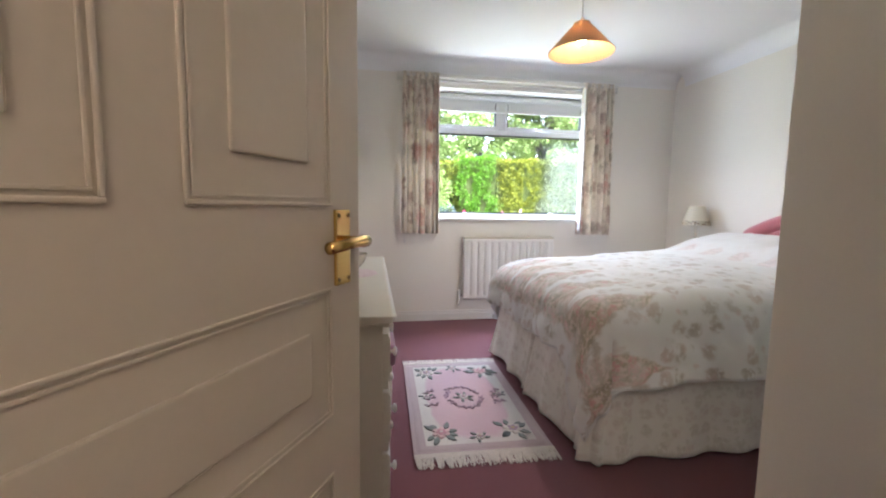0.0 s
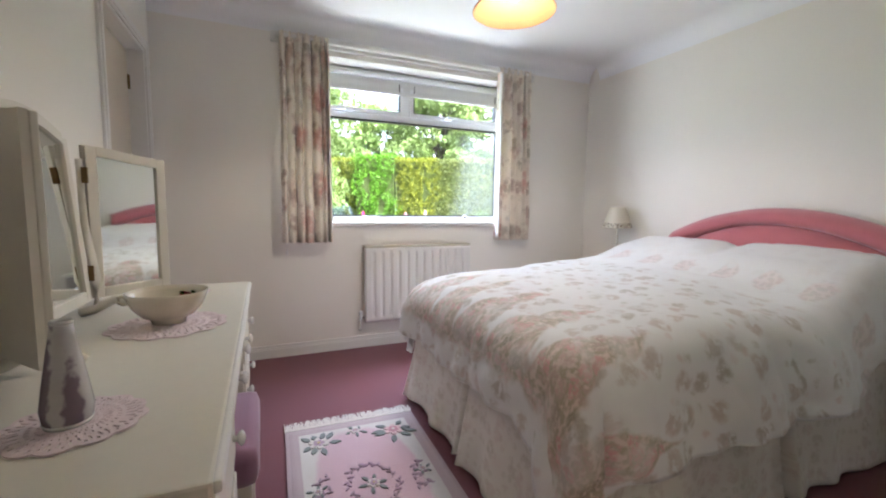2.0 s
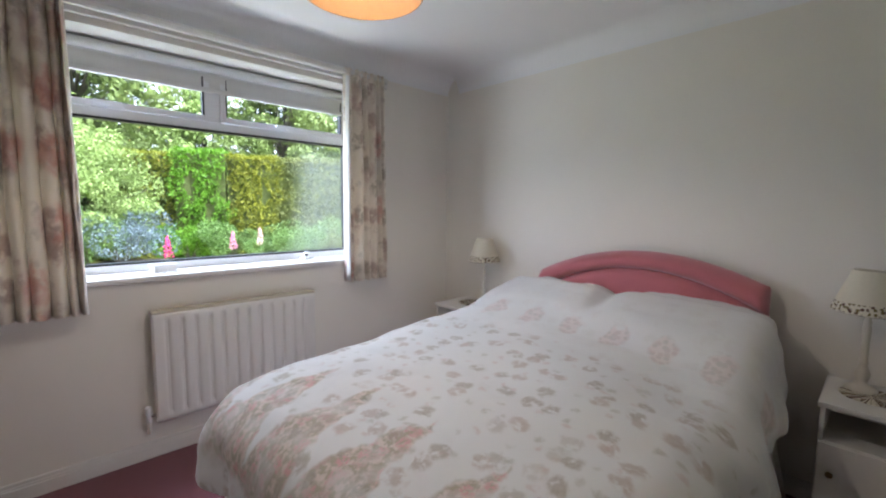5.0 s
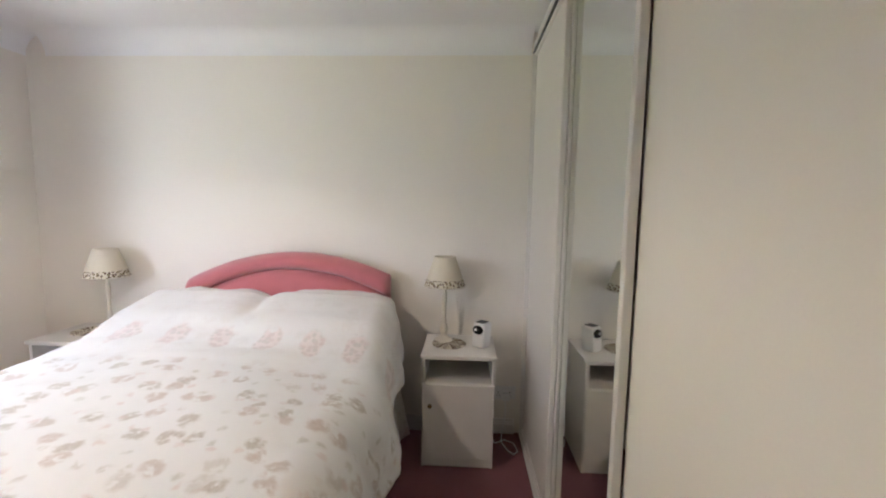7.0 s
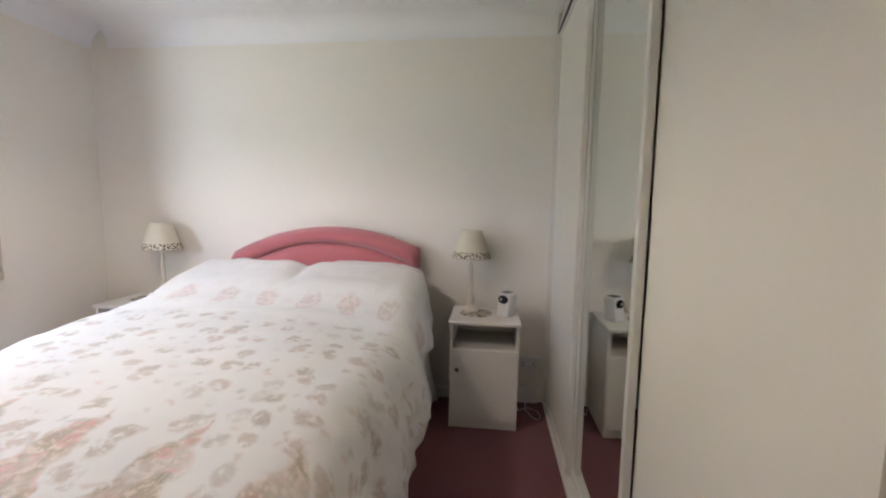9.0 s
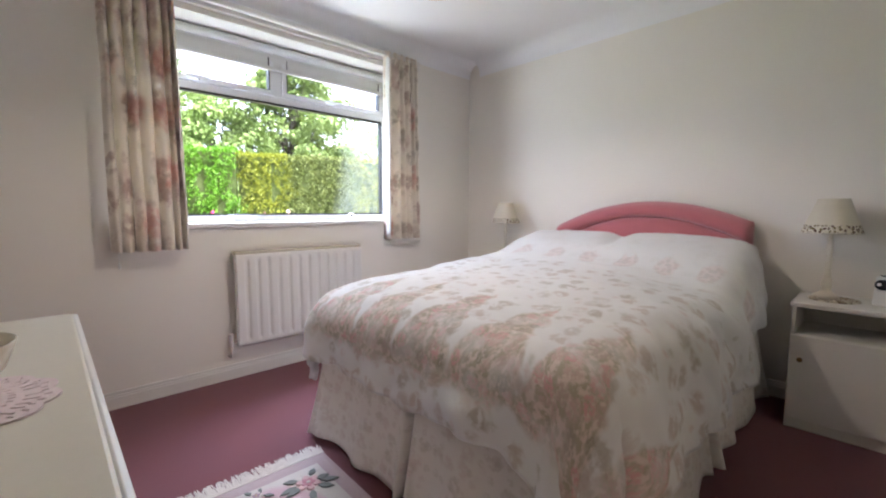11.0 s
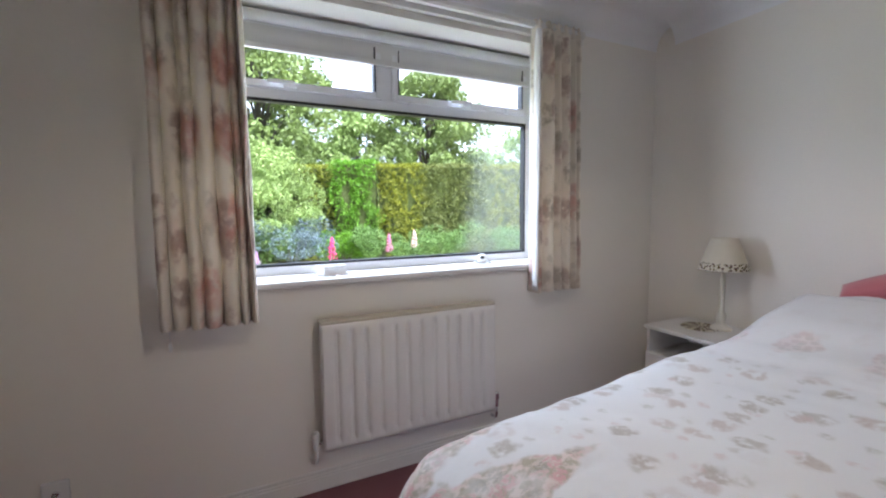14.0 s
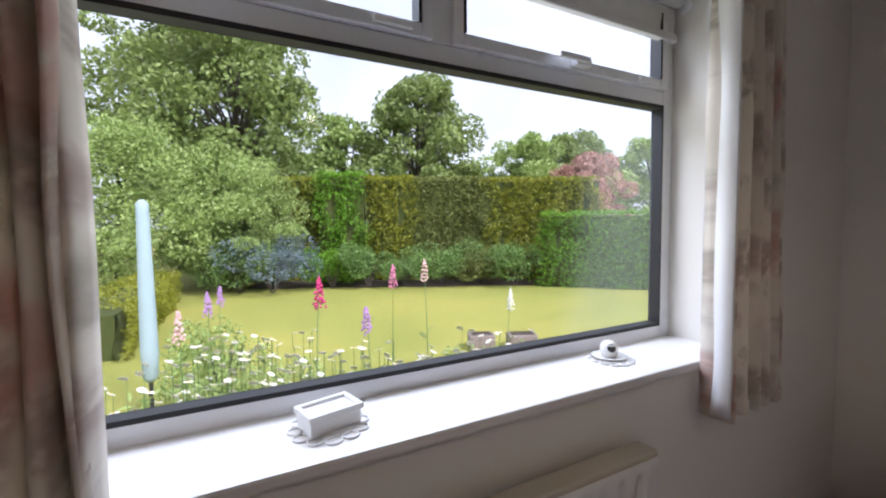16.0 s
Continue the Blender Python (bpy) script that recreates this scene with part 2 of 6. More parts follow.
def make_curtain():
    m, nt, b, v, col = cloth("cream_floral_curtain_cotton", (0.87, 0.80, 0.69), True,
                             ((7.0, 0.34, (0.40, 0.27, 0.22), (0.36, 0.31, 0.23), 0.75),
                              (12.0, 0.26, (0.55, 0.42, 0.36), (0.48, 0.44, 0.36), 0.5),
                              (4.4, 0.30, (0.64, 0.30, 0.24), (0.54, 0.38, 0.32), 0.65)))
    out = nt.nodes["Material Output"]
    tr = nt.nodes.new("ShaderNodeBsdfTranslucent")
    nt.links.new(b.inputs["Base Color"].links[0].from_socket, tr.inputs[0])
    mx = nt.nodes.new("ShaderNodeMixShader")
    mx.inputs[0].default_value = 0.24
    nt.links.new(b.outputs[0], mx.inputs[1])
    nt.links.new(tr.outputs[0], mx.inputs[2])
    nt.links.new(mx.outputs[0], out.inputs[0])
    return m


CURTAIN = make_curtain()


def make_shade(name, col, band=None, glow=0.22):
    m, nt, b = nodes_of(name)
    v = coords(nt)
    c = mixc(nt, noise_of(nt, v, 60), tuple(q * 0.9 for q in col), col)
    if band:
        sep = nt.nodes.new("ShaderNodeSeparateXYZ")
        nt.links.new(v, sep.inputs[0])
        ang = calc(nt, "ARCTAN2", sep.outputs[1], sep.outputs[0])
        comb = nt.nodes.new("ShaderNodeCombineXYZ")
        nt.links.new(calc(nt, "MULTIPLY", ang, 0.11), comb.inputs[0])
        nt.links.new(sep.outputs[2], comb.inputs[1])
        mask, r1, r2 = motif(nt, comb.outputs[0], 62.0, 0.36, 0.05)
        low = calc(nt, "MULTIPLY", steps(nt, sep.outputs[2], band[0] - 0.002, band[0] + 0.004),
                   calc(nt, "SUBTRACT", 1.0, steps(nt, sep.outputs[2], band[1] - 0.006, band[1])))
        c = mixc(nt, calc(nt, "MULTIPLY", mask, low), c, mixc(nt, steps(nt, r1, 0.4, 0.6), (0.13, 0.07, 0.05), (0.20, 0.16, 0.06)))
    nt.links.new(c, b.inputs["Base Color"])
    b.inputs["Roughness"].default_value = 0.8
    tr = nt.nodes.new("ShaderNodeBsdfTranslucent")
    nt.links.new(c, tr.inputs[0])
    mx = nt.nodes.new("ShaderNodeMixShader")
    mx.inputs[0].default_value = glow
    nt.links.new(b.outputs[0], mx.inputs[1])
    nt.links.new(tr.outputs[0], mx.inputs[2])
    nt.links.new(mx.outputs[0], nt.nodes["Material Output"].inputs[0])
    bumped(nt, b, noise_of(nt, v, 400), 0.15, 0.003)
    return m


SHADE = make_shade("cream_parchment_shade", (0.80, 0.75, 0.62), (-0.002, 0.045))
PENDANT = make_shade("tan_fabric_shade", (0.72, 0.50, 0.32), glow=0.26)
BLIND = mat("white_blind_fabric", (0.72, 0.72, 0.71), 0.8, 0.03, 3, 300, 0.1)


def make_glass():
    m, nt, b = nodes_of("window_glass")
    g = node(nt, "BsdfGlossy", Roughness=0.02)
    t = nt.nodes.new("ShaderNodeBsdfTransparent")
    v = coords(nt)
    smear = steps(nt, noise_of(nt, v, 2.5, 6, 0.7), 0.35, 0.8)
    nt.links.new(mixc(nt, smear, (0.77, 0.79, 0.78), (0.73, 0.75, 0.745)), t.inputs[0])
    mx = nt.nodes.new("ShaderNodeMixShader")
    mx.inputs[0].default_value = 0.015
    nt.links.new(t.outputs[0], mx.inputs[1])
    nt.links.new(g.outputs[0], mx.inputs[2])
    # a faint pale patch on the right of the glass, fading towards the top
    sep = nt.nodes.new("ShaderNodeSeparateXYZ")
    nt.links.new(wobble(nt, v, 3.0, 0.25), sep.inputs[0])
    pale_patch = calc(nt, "MULTIPLY", steps(nt, sep.outputs[0], 0.42, 0.70), calc(nt, "SUBTRACT", 1.0, steps(nt, sep.outputs[2], 0.62, 0.86)))
    pale_veil = nt.nodes.new("ShaderNodeBsdfTranslucent")
    pale_veil.inputs[0].default_value = (0.75, 0.80, 0.80, 1)
    m2 = nt.nodes.new("ShaderNodeMixShader")
    nt.links.new(calc(nt, "MULTIPLY", pale_patch, 0.05), m2.inputs[0])
    nt.links.new(mx.outputs[0], m2.inputs[1])
    nt.links.new(pale_veil.outputs[0], m2.inputs[2])
    nt.links.new(m2.outputs[0], nt.nodes["Material Output"].inputs[0])
    return m


GLASS = make_glass()
MIRROR = mat("mirror_silver", (0.80, 0.83, 0.80), 0.03, 0.01, 3, 40, 0.0, metal=1.0)


def make_glow(name, col, strength):
    m, nt, b = nodes_of(name)
    b.inputs["Base Color"].default_value = (*col, 1)
    b.inputs["Emission Color"].default_value = (*col, 1)
    b.inputs["Emission Strength"].default_value = strength
    return m


BULB = make_glow("lit_bulb_glass", (1.0, 0.74, 0.38), 12.0)


# ---- building blocks ----
def box(bm, x0, x1, y0, y1, z0, z1, bevel=0.0, seg=2):
    made = bmesh.ops.create_cube(bm, size=1)["verts"]
    for v in made:
        v.co = Vector(((x0 + x1) / 2 + v.co.x * (x1 - x0), (y0 + y1) / 2 + v.co.y * (y1 - y0), (z0 + z1) / 2 + v.co.z * (z1 - z0)))
    if bevel:
        edges = list({e for v in made for e in v.link_edges})
        bmesh.ops.bevel(bm, geom=edges, offset=bevel, segments=seg, affect="EDGES", profile=0.6)
    return bm


def boxes(*dims, bevel=0.0):
    bm = bmesh.new()
    for d in dims:
        box(bm, *d, bevel=bevel)
    return bm


def lathe(profile, n=28, bm=None, at=(0, 0, 0), close=False):
    """A turned shape round the z axis from (radius, height) pairs."""
    bm = bm or bmesh.new()
    rings = [[bm.verts.new((at[0] + r * math.cos(2 * math.pi * i / n), at[1] + r * math.sin(2 * math.pi * i / n), at[2] + z)) for i in range(n)] for r, z in profile]
    for a, b in zip(rings, rings[1:]):
        for i in range(n):
            bm.faces.new((a[i], a[(i + 1) % n], b[(i + 1) % n], b[i]))
    if close:
        for ring in (rings[0], rings[-1]):
            bm.faces.new(ring)
        bmesh.ops.recalc_face_normals(bm, faces=bm.faces)
    return bm


def tube(points, r, n=10, bm=None):
    """A rod or cable along points; r may be one radius or one for each point."""
    bm = bm or bmesh.new()
    rs = r if isinstance(r, (list, tuple)) else [r] * len(points)
    pts = [Vector(p) for p in points]
    rings = []
    for i, p in enumerate(pts):
        d = (pts[min(i + 1, len(pts) - 1)] - pts[max(i - 1, 0)]).normalized()
        q = d.to_track_quat("Z", "Y")
        rings.append([bm.verts.new(p + q @ Vector((rs[i] * math.cos(2 * math.pi * k / n), rs[i] * math.sin(2 * math.pi * k / n), 0))) for k in range(n)])
    for a, b in zip(rings, rings[1:]):
        for k in range(n):
            bm.faces.new((a[k], a[(k + 1) % n], b[(k + 1) % n], b[k]))
    for ring in (rings[0], rings[-1]):
        bm.faces.new(ring)
    bmesh.ops.recalc_face_normals(bm, faces=bm.faces)
    return bm


def prism(outline, depth, bm=None, plane="yz", at=0.0):
    """An outline of (u, v) pairs given thickness along the third axis."""
    bm = bm or bmesh.new()
    put = {"yz": lambda u, v, w: (w, u, v), "xz": lambda u, v, w: (u, w, v), "xy": lambda u, v, w: (u, v, w)}[plane]
    a = [bm.verts.new(put(u, v, at)) for u, v in outline]
    b = [bm.verts.new(put(u, v, at + depth)) for u, v in outline]
    n = len(a)
    bm.faces.new(a), bm.faces.new(b)
    for i in range(n):
        bm.faces.new((a[i], a[(i + 1) % n], b[(i + 1) % n], b[i]))
    bmesh.ops.recalc_face_normals(bm, faces=bm.faces)
    return bm


def grid(nu, nv, f, uvf=None, wrap=False):
    """A sheet of (nu + 1) x (nv + 1) points f(u, v), with cloth coordinates uvf(u, v)."""
    bm = bmesh.new()
    lay = bm.loops.layers.uv.new("UVMap")
    vs = [[bm.verts.new(f(i / nu, j / nv)) for j in range(nv + 1)] for i in range(nu + 1)]
    for i in range(nu):
        for j in range(nv):
            face = bm.faces.new((vs[i][j], vs[i + 1][j], vs[i + 1][j + 1], vs[i][j + 1]))
            if uvf:
                for loop, (a, b) in zip(face.loops, ((i, j), (i + 1, j), (i + 1, j + 1), (i, j + 1))):
                    loop[lay].uv = uvf(a / nu, b / nv)
    return bm


def part(name, bm, material, parent=None, label="", smooth=False, loc=None, uv=None):
    me = bpy.data.meshes.new(name)
    if smooth:
        for f in bm.faces:
            f.smooth = True
    bm.to_mesh(me)
    bm.free()
    me.materials.append(material)
    ob = new(name, me)
    if parent:
        ob.parent = parent
    if loc:
        ob.location = loc
    if label:
        ob["label"] = label
    return ob


def thing(name, x, y, z, rz=0.0, label="", category="", group="", kind=""):
    ob = new(name)
    ob.empty_display_size = 0.1
    ob.matrix_basis = pose(x, y, z, 0, 0, rz)
    return tagged(ob, label, category, group, kind)


def structure(name, bm, material, label, category, smooth=False):
    return tagged(part(name, bm, material, smooth=smooth), label, category, kind="structure")


def thicken(ob, depth, offset=0.0):
    md = ob.modifiers.new("thickness", "SOLIDIFY")
    md.thickness, md.offset = depth, offset
    return ob


def noise2(x, y, s=0.0):
    return noise.noise((x, y, s))


# ---- the room ----
X0, X1, Y0, Y1, H = -0.42, 3.16, 0.20, 4.12, 2.47
NIBX, NIBY = 0.94, 0.893
WX0, WX1, WZ0, WZ1 = 0.38, 2.31, 1.01, 2.235
DY0, DY1, DZ = 3.22, 4.00, 2.07

structure("floor", boxes((X0 - 0.4, X1 + 0.15, -1.5, Y1 + 0.1, -0.12, 0.0)), CARPET, "mauve pink fitted carpet on the bedroom floor", "carpet")
structure("ceiling", boxes((X0 - 0.5, X1 + 0.2, -1.6, Y1 + 0.3, H, H + 0.12)), CEIL, "white painted plaster ceiling with soft cove", "ceiling")
structure("wall_north", boxes((X0 - 0.14, WX0, Y1, Y1 + 0.28, 0, H), (WX1, X1 + 0.14, Y1, Y1 + 0.28, 0, H),
                              (WX0, WX1, Y1, Y1 + 0.28, 0, WZ0 - 0.03), (WX0, WX1, Y1, Y1 + 0.28, WZ1, H)), WALL, "cream painted window wall with a wide opening", "wall")
structure("wall_east", boxes((X1, X1 + 0.14, 0.2, Y1, 0, H)), WALL, "cream painted wall behind the headboard", "wall")
structure("wall_west", boxes((X0 - 0.14, X0, -1.5, DY0, 0, H), (X0 - 0.14, X0, DY1, Y1, 0, H), (X0 - 0.14, X0, DY0, DY1, DZ, H)), WALL, "cream painted wall with a doorway", "wall")
structure("wall_south", boxes((X0, -0.33, 0.08, Y0, 0, H), (0.49, NIBX, 0.08, Y0, 0, H), (-0.33, 0.49, 0.08, Y0, 2.06, H)), WALL, "cream painted wall round the bedroom entrance", "wall")
structure("wall_nib", boxes((NIBX, 1.684, NIBY - 0.62, NIBY, 0, H), (1.689, X1, 0.20, 0.30, 0, H)), WALL, "cream painted return wall beside the wardrobe", "wall")
structure("wall_hall", boxes((X0, NIBX + 0.6, -1.5, -1.38, 0, H), (NIBX + 0.5, NIBX + 0.6, -1.38, 0.2, 0, H), (NIBX, NIBX + 0.5, 0.10, 0.2, 0, H)), WALL, "cream painted hallway wall outside the bedroom", "wall")


def cove(name, a, b, side):
    """Plaster cove between wall and ceiling along a - b; side: the way into the room."""
    r, n = 0.13, 12
    a, b, side = Vector(a), Vector(b), Vector(side)
    pts = [(r - r * math.cos(t * math.pi / 2 / n), -r + r * math.sin(t * math.pi / 2 / n)) for t in range(n + 1)] + [(0, 0)]
    bm = bmesh.new()
    ends = [[bm.verts.new(p + side * u + Vector((0, 0, w))) for u, w in pts] for p in (a, b)]
    for i in range(len(pts)):
        j = (i + 1) % len(pts)
        bm.faces.new((ends[0][i], ends[0][j], ends[1][j], ends[1][i]))
    bm.faces.new(ends[0]), bm.faces.new(ends[1])
    bmesh.ops.recalc_face_normals(bm, faces=bm.faces)
    structure(name, bm, CEIL, "white plaster cove along the ceiling", "cove", smooth=False)


cove("trim_north", (X0, Y1, H), (X1, Y1, H), (0, -1, 0))
cove("trim_east", (X1, 0.97, H), (X1, Y1 - 0.13, H), (-1, 0, 0))
cove("trim_west", (X0, Y0, H), (X0, Y1 - 0.13, H), (1, 0, 0))
cove("trim_nib", (NIBX, NIBY, H), (1.684, NIBY, H), (0, 1, 0))


def skirting(name, x0, x1, y0, y1, dx, dy):
    """Two-step skirting board; dx, dy: the way into the room."""
    bm = bmesh.new()
    for d, z0, z1, bv in ((0.018, 0, 0.066, 0.003), (0.014, 0.066, 0.078, 0.002), (0.011, 0.078, 0.096, 0.004)):
        box(bm, min(x0, x0 + dx * d), max(x1, x1 + dx * d), min(y0, y0 + dy * d), max(y1, y1 + dy * d), z0, z1, bevel=bv)
    structure(name, bm, GLOSS, "white gloss stepped skirting board", "skirting board")


skirting("baseboard_north", X0, X1, Y1, Y1, 0, -1)
skirting("baseboard_east", X1, X1, 1.0, Y1 - 0.02, -1, 0)
skirting("baseboard_west", X0, X0, Y0, DY0 - 0.07, 1, 0)
skirting("baseboard_nib", NIBX, 1.68, NIBY, NIBY, 0, 1)


# ---- window ----
def window():
    y = 4.35
    w = thing("window_1", (WX0 + WX1) / 2, y, WZ0, 0, "white plastic double glazed window with two top lights", "window", kind="structure")
    cx = (WX0 + WX1) / 2

    def put(name, dims, m, label="", parent=w, bevel=0.004):
        bm = bmesh.new()
        for x0, x1, y0, y1, z0, z1 in dims:
            box(bm, x0 - cx, x1 - cx, y0 - y, y1 - y, z0 - WZ0, z1 - WZ0, bevel=bevel)
        return part(name, bm, m, parent, label)

    f = 0.055
    put("window_frame", ((WX0, WX0 + f, y - 0.03, y + 0.011, WZ0 - 0.004, WZ1), (WX1 - f, WX1, y - 0.03, y + 0.011, WZ0 - 0.004, WZ1),
                         (WX0 + f, WX1 - f, y - 0.03, y + 0.011, WZ0 - 0.004, WZ0 + 0.052), (WX0 + f, WX1 - f, y - 0.03, y + 0.011, WZ1 - f, WZ1),
                         (WX0 + f, WX1 - f, y - 0.03, y + 0.011, 1.842, 1.891), (1.335, 1.395, y - 0.03, y + 0.011, 1.891, WZ1 - f)), UPVC)
    for a, b in ((WX0 + f, 1.335), (1.395, WX1 - f)):
        s = put("top_light", ((a, a + 0.03, y - 0.045, y - 0.004, 1.893, WZ1 - f), (b - 0.03, b, y - 0.045, y - 0.004, 1.893, WZ1 - f),
                              (a + 0.03, b - 0.03, y - 0.045, y - 0.004, 1.893, 1.926), (a + 0.03, b - 0.03, y - 0.045, y - 0.004, WZ1 - f - 0.03, WZ1 - f)), UPVC)
        put("gasket", ((b - 0.040, b - 0.032, y - 0.048, y - 0.006, 1.928, WZ1 - f - 0.03), (a + 0.032, a + 0.037, y - 0.047, y - 0.006, 1.928, WZ1 - f - 0.03)), GASKET, parent=s, bevel=0)
        pane = put("pane", ((a + 0.03, b - 0.03, y - 0.012, y - 0.008, 1.926, WZ1 - f - 0.03),), GLASS, parent=s, bevel=0)
        pane.visible_shadow = False
        m = (a + b) / 2
        put("handle", ((m - 0.03, m + 0.03, y - 0.075, y - 0.046, 1.898, 1.920), (m - 0.10, m + 0.02, y - 0.083, y - 0.072, 1.906, 1.924)), UPVC, "white plastic window handle", parent=s, bevel=0.005)
        put("handle", ((b - 0.16, b - 0.06, y - 0.06, y - 0.046, 1.900, 1.914),), UPVC, parent=s, bevel=0.003)
    x0, x1 = WX0 + f, WX1 - f
    put("gasket", ((x0, x1, y - 0.034, y + 0.009, 1.052, 1.064), (x0, x1, y - 0.034, y + 0.009, 1.831, 1.844),
                   (x0, x0 + 0.008, y - 0.034, y + 0.009, 1.064, 1.831), (x1 - 0.008, x1, y - 0.034, y + 0.009, 1.064, 1.831)), GASKET, bevel=0)
    pane = put("pane", ((x0, x1, y + 0.002, y + 0.006, 1.055, 1.842),), GLASS, bevel=0)
    pane.visible_shadow = False
    put("window_sill", ((WX0 - 0.01, WX1 + 0.01, Y1 - 0.035, y + 0.03, WZ0 - 0.028, WZ0),), GLOSS, "white gloss painted window board", bevel=0.008)


window()


def roller_blind():
    b = thing("roller_blind", 1.345, 4.305, 2.06, 0, "white roller blind rolled up at the window head", "blind")
    part("fabric", grid(2, 12, lambda u, v: (-0.945 + 1.89 * u, 0.002 * math.sin(9 * v), 0.02 + 0.125 * v)), BLIND, b).modifiers.new("thickness", "SOLIDIFY").thickness = 0.003
    part("bottom_bar", boxes((-0.945, 0.945, -0.012, 0.012, 0.0, 0.028), bevel=0.005), BLIND, b)
    bm = tube([(-0.945, -0.015, 0.14), (0.945, -0.015, 0.14)], 0.026, 16)
    part("roll", bm, BLIND, b, smooth=True)
    for x in (-0.958, 0.958):
        part("bracket", boxes((x - 0.006, x + 0.006, -0.05, 0.02, 0.10, 0.172), bevel=0.003), PLASTIC, b)


roller_blind()


# ---- curtains, radiator ----
def curtain_track():
    t = thing("curtain_track", 1.4, Y1 - 0.06, 2.29, 0, "white plastic curtain track over the window", "curtain track")
    part("rail", boxes((-1.07, 1.07, -0.012, 0.014, 0.0, 0.032), (-1.07, 1.07, -0.018, -0.012, 0.006, 0.014), bevel=0.003), GLOSS, t)
    part("batten", boxes((-1.10, 1.10, 0.03, 0.06, -0.02, 0.05), bevel=0.004), GLOSS, t)
    for x in (-1.0, -0.5, 0.0, 0.5, 1.0):
        part("bracket", boxes((x - 0.012, x + 0.012, 0.01, 0.034, 0.004, 0.03), bevel=0.002), PLASTIC, t)
    cord = part("pull_cord", tube([(-1.025, 0.01, -1.49), (-1.023, 0.01, -1.2), (-1.025, 0.01, 0.0)], 0.0016, 6), PLASTIC, t, "white pull cord")
    part("acorn", lathe(((0.002, -0.03), (0.006, -0.024), (0.0065, -0.01), (0.003, 0.006)), 12, at=(-1.025, 0.01, -1.49), close=True), PLASTIC, cord, smooth=True)


curtain_track()


def curtain(x0, x1, z0, z1, folds, seed, inner, label):
    c = thing("curtain", (x0 + x1) / 2, Y1 - 0.085, z0, 0, label, "curtain", "pair of curtains")
    w, h = x1 - x0, z1 - z0
    rnd = random.Random(seed)
    cuts = [0.0]
    for _ in range(folds):
        cuts.append(cuts[-1] + rnd.uniform(0.5, 1.6))
    cuts = [c / cuts[-1] for c in cuts]
    deep = [rnd.uniform(0.55, 1.3) for _ in range(folds + 1)]
    lean = [rnd.uniform(-0.14, 0.14) for _ in range(folds + 1)]

    def shape(u, v):
        i = min(folds - 1, max(k for k in range(folds) if cuts[k] <= u + 1e-9))
        span = cuts[i + 1] - cuts[i]
        k = (u - cuts[i]) / span
        k += lean[i] * math.sin(math.pi * k) * (1 - v) + 0.10 * noise2(i * 3.7 + seed, v * 2.6) * math.sin(math.pi * k)
        g = deep[i] * (1 - k) + deep[i + 1] * k
        ridge = abs(math.sin(math.pi * k)) ** 0.8
        pinch = max(0.0, (v - 0.90) / 0.10)
        amp = (0.088 - 0.026 * v) * g * (1 - 0.45 * pinch)
        y = 0.046 - amp * ridge - 0.010 * pinch * abs(math.sin(3 * math.pi * k))
        bell = 1 + 0.05 * (1 - v) + 0.02 * noise2(seed, 3 * v)
        x = (u - 0.5) * w * bell - 0.085 * span * w * math.sin(2 * math.pi * k) * g * (1 - 0.3 * v)
        x += 0.006 * noise2(u * 6 + seed, v * 4)
        y += 0.006 * noise2(u * 7, v * 5, seed) + 0.002 * noise2(u * 26, v * 11, seed + 2)
        z = v * h + 0.004 * noise2(u * 5, 0.3, seed) * (1 - v) + (0.006 * math.sin(5 * math.pi * k) if v > 0.985 else 0)
        return (x, y, z)

    bm = grid(folds * 22, 44, shape, lambda u, v: (u * w * 1.9 + seed * 3.1, v * h * 0.8))
    thicken(part("drape", bm, CURTAIN, c, smooth=True), 0.004)
    hem = grid(folds * 22, 2, lambda u, v: tuple(Vector(shape(u, 0.0)) + Vector((0, -0.004, 0.001 + 0.042 * v))), lambda u, v: (u * w * 1.9 + seed * 3.1, v * 0.03))
    part("hem", hem, CURTAIN, c, smooth=True)
    tape = grid(folds * 22, 2, lambda u, v: (shape(u, 0.95 + 0.02 * v)[0], shape(u, 0.95 + 0.02 * v)[1] - 0.006, h * (0.955 + 0.02 * v)), lambda u, v: (u * w * 3.1, v * 0.03))
    part("header_tape", tape, CURTAIN, c, smooth=True)

    def lining(u, v):
        x = inner * (w * 0.5 * (1 + 0.07 * (1 - v)) - (0.020 if inner > 0 else -0.002) + 0.010 * noise2(seed + 2, v * 4) + 0.010 * math.sin(6 * u))
        return (x, -0.045 + 0.095 * u + 0.006 * noise2(v * 3, u * 2, seed), 0.012 + v * (h - 0.08) + 0.006 * math.sin(7 * u))

    turned = grid(16, 30, lining, lambda u, v: (u * 0.1 + seed, v * h * 0.75))
    if inner > 0:
        thicken(part("turned_edge", turned, CURTAIN, c, smooth=True), 0.003)
    else:
        thicken(part("lining", turned, LINING, c, "plain white cotton lining edge", smooth=True), 0.003)
    return c


LINING = mat("white_lining_cotton", (0.80, 0.79, 0.77), 0.85, 0.04, 8, 400, 0.2, sheen=0.2)
left_curtain = curtain(0.355, 0.688, 0.865, 2.33, 7, 3, 1, "cream floral lined curtain hanging beside the window")
right_curtain = curtain(2.115, 2.44, 0.855, 2.33, 6, 8, -1, "cream floral lined curtain with deep folds by the window")


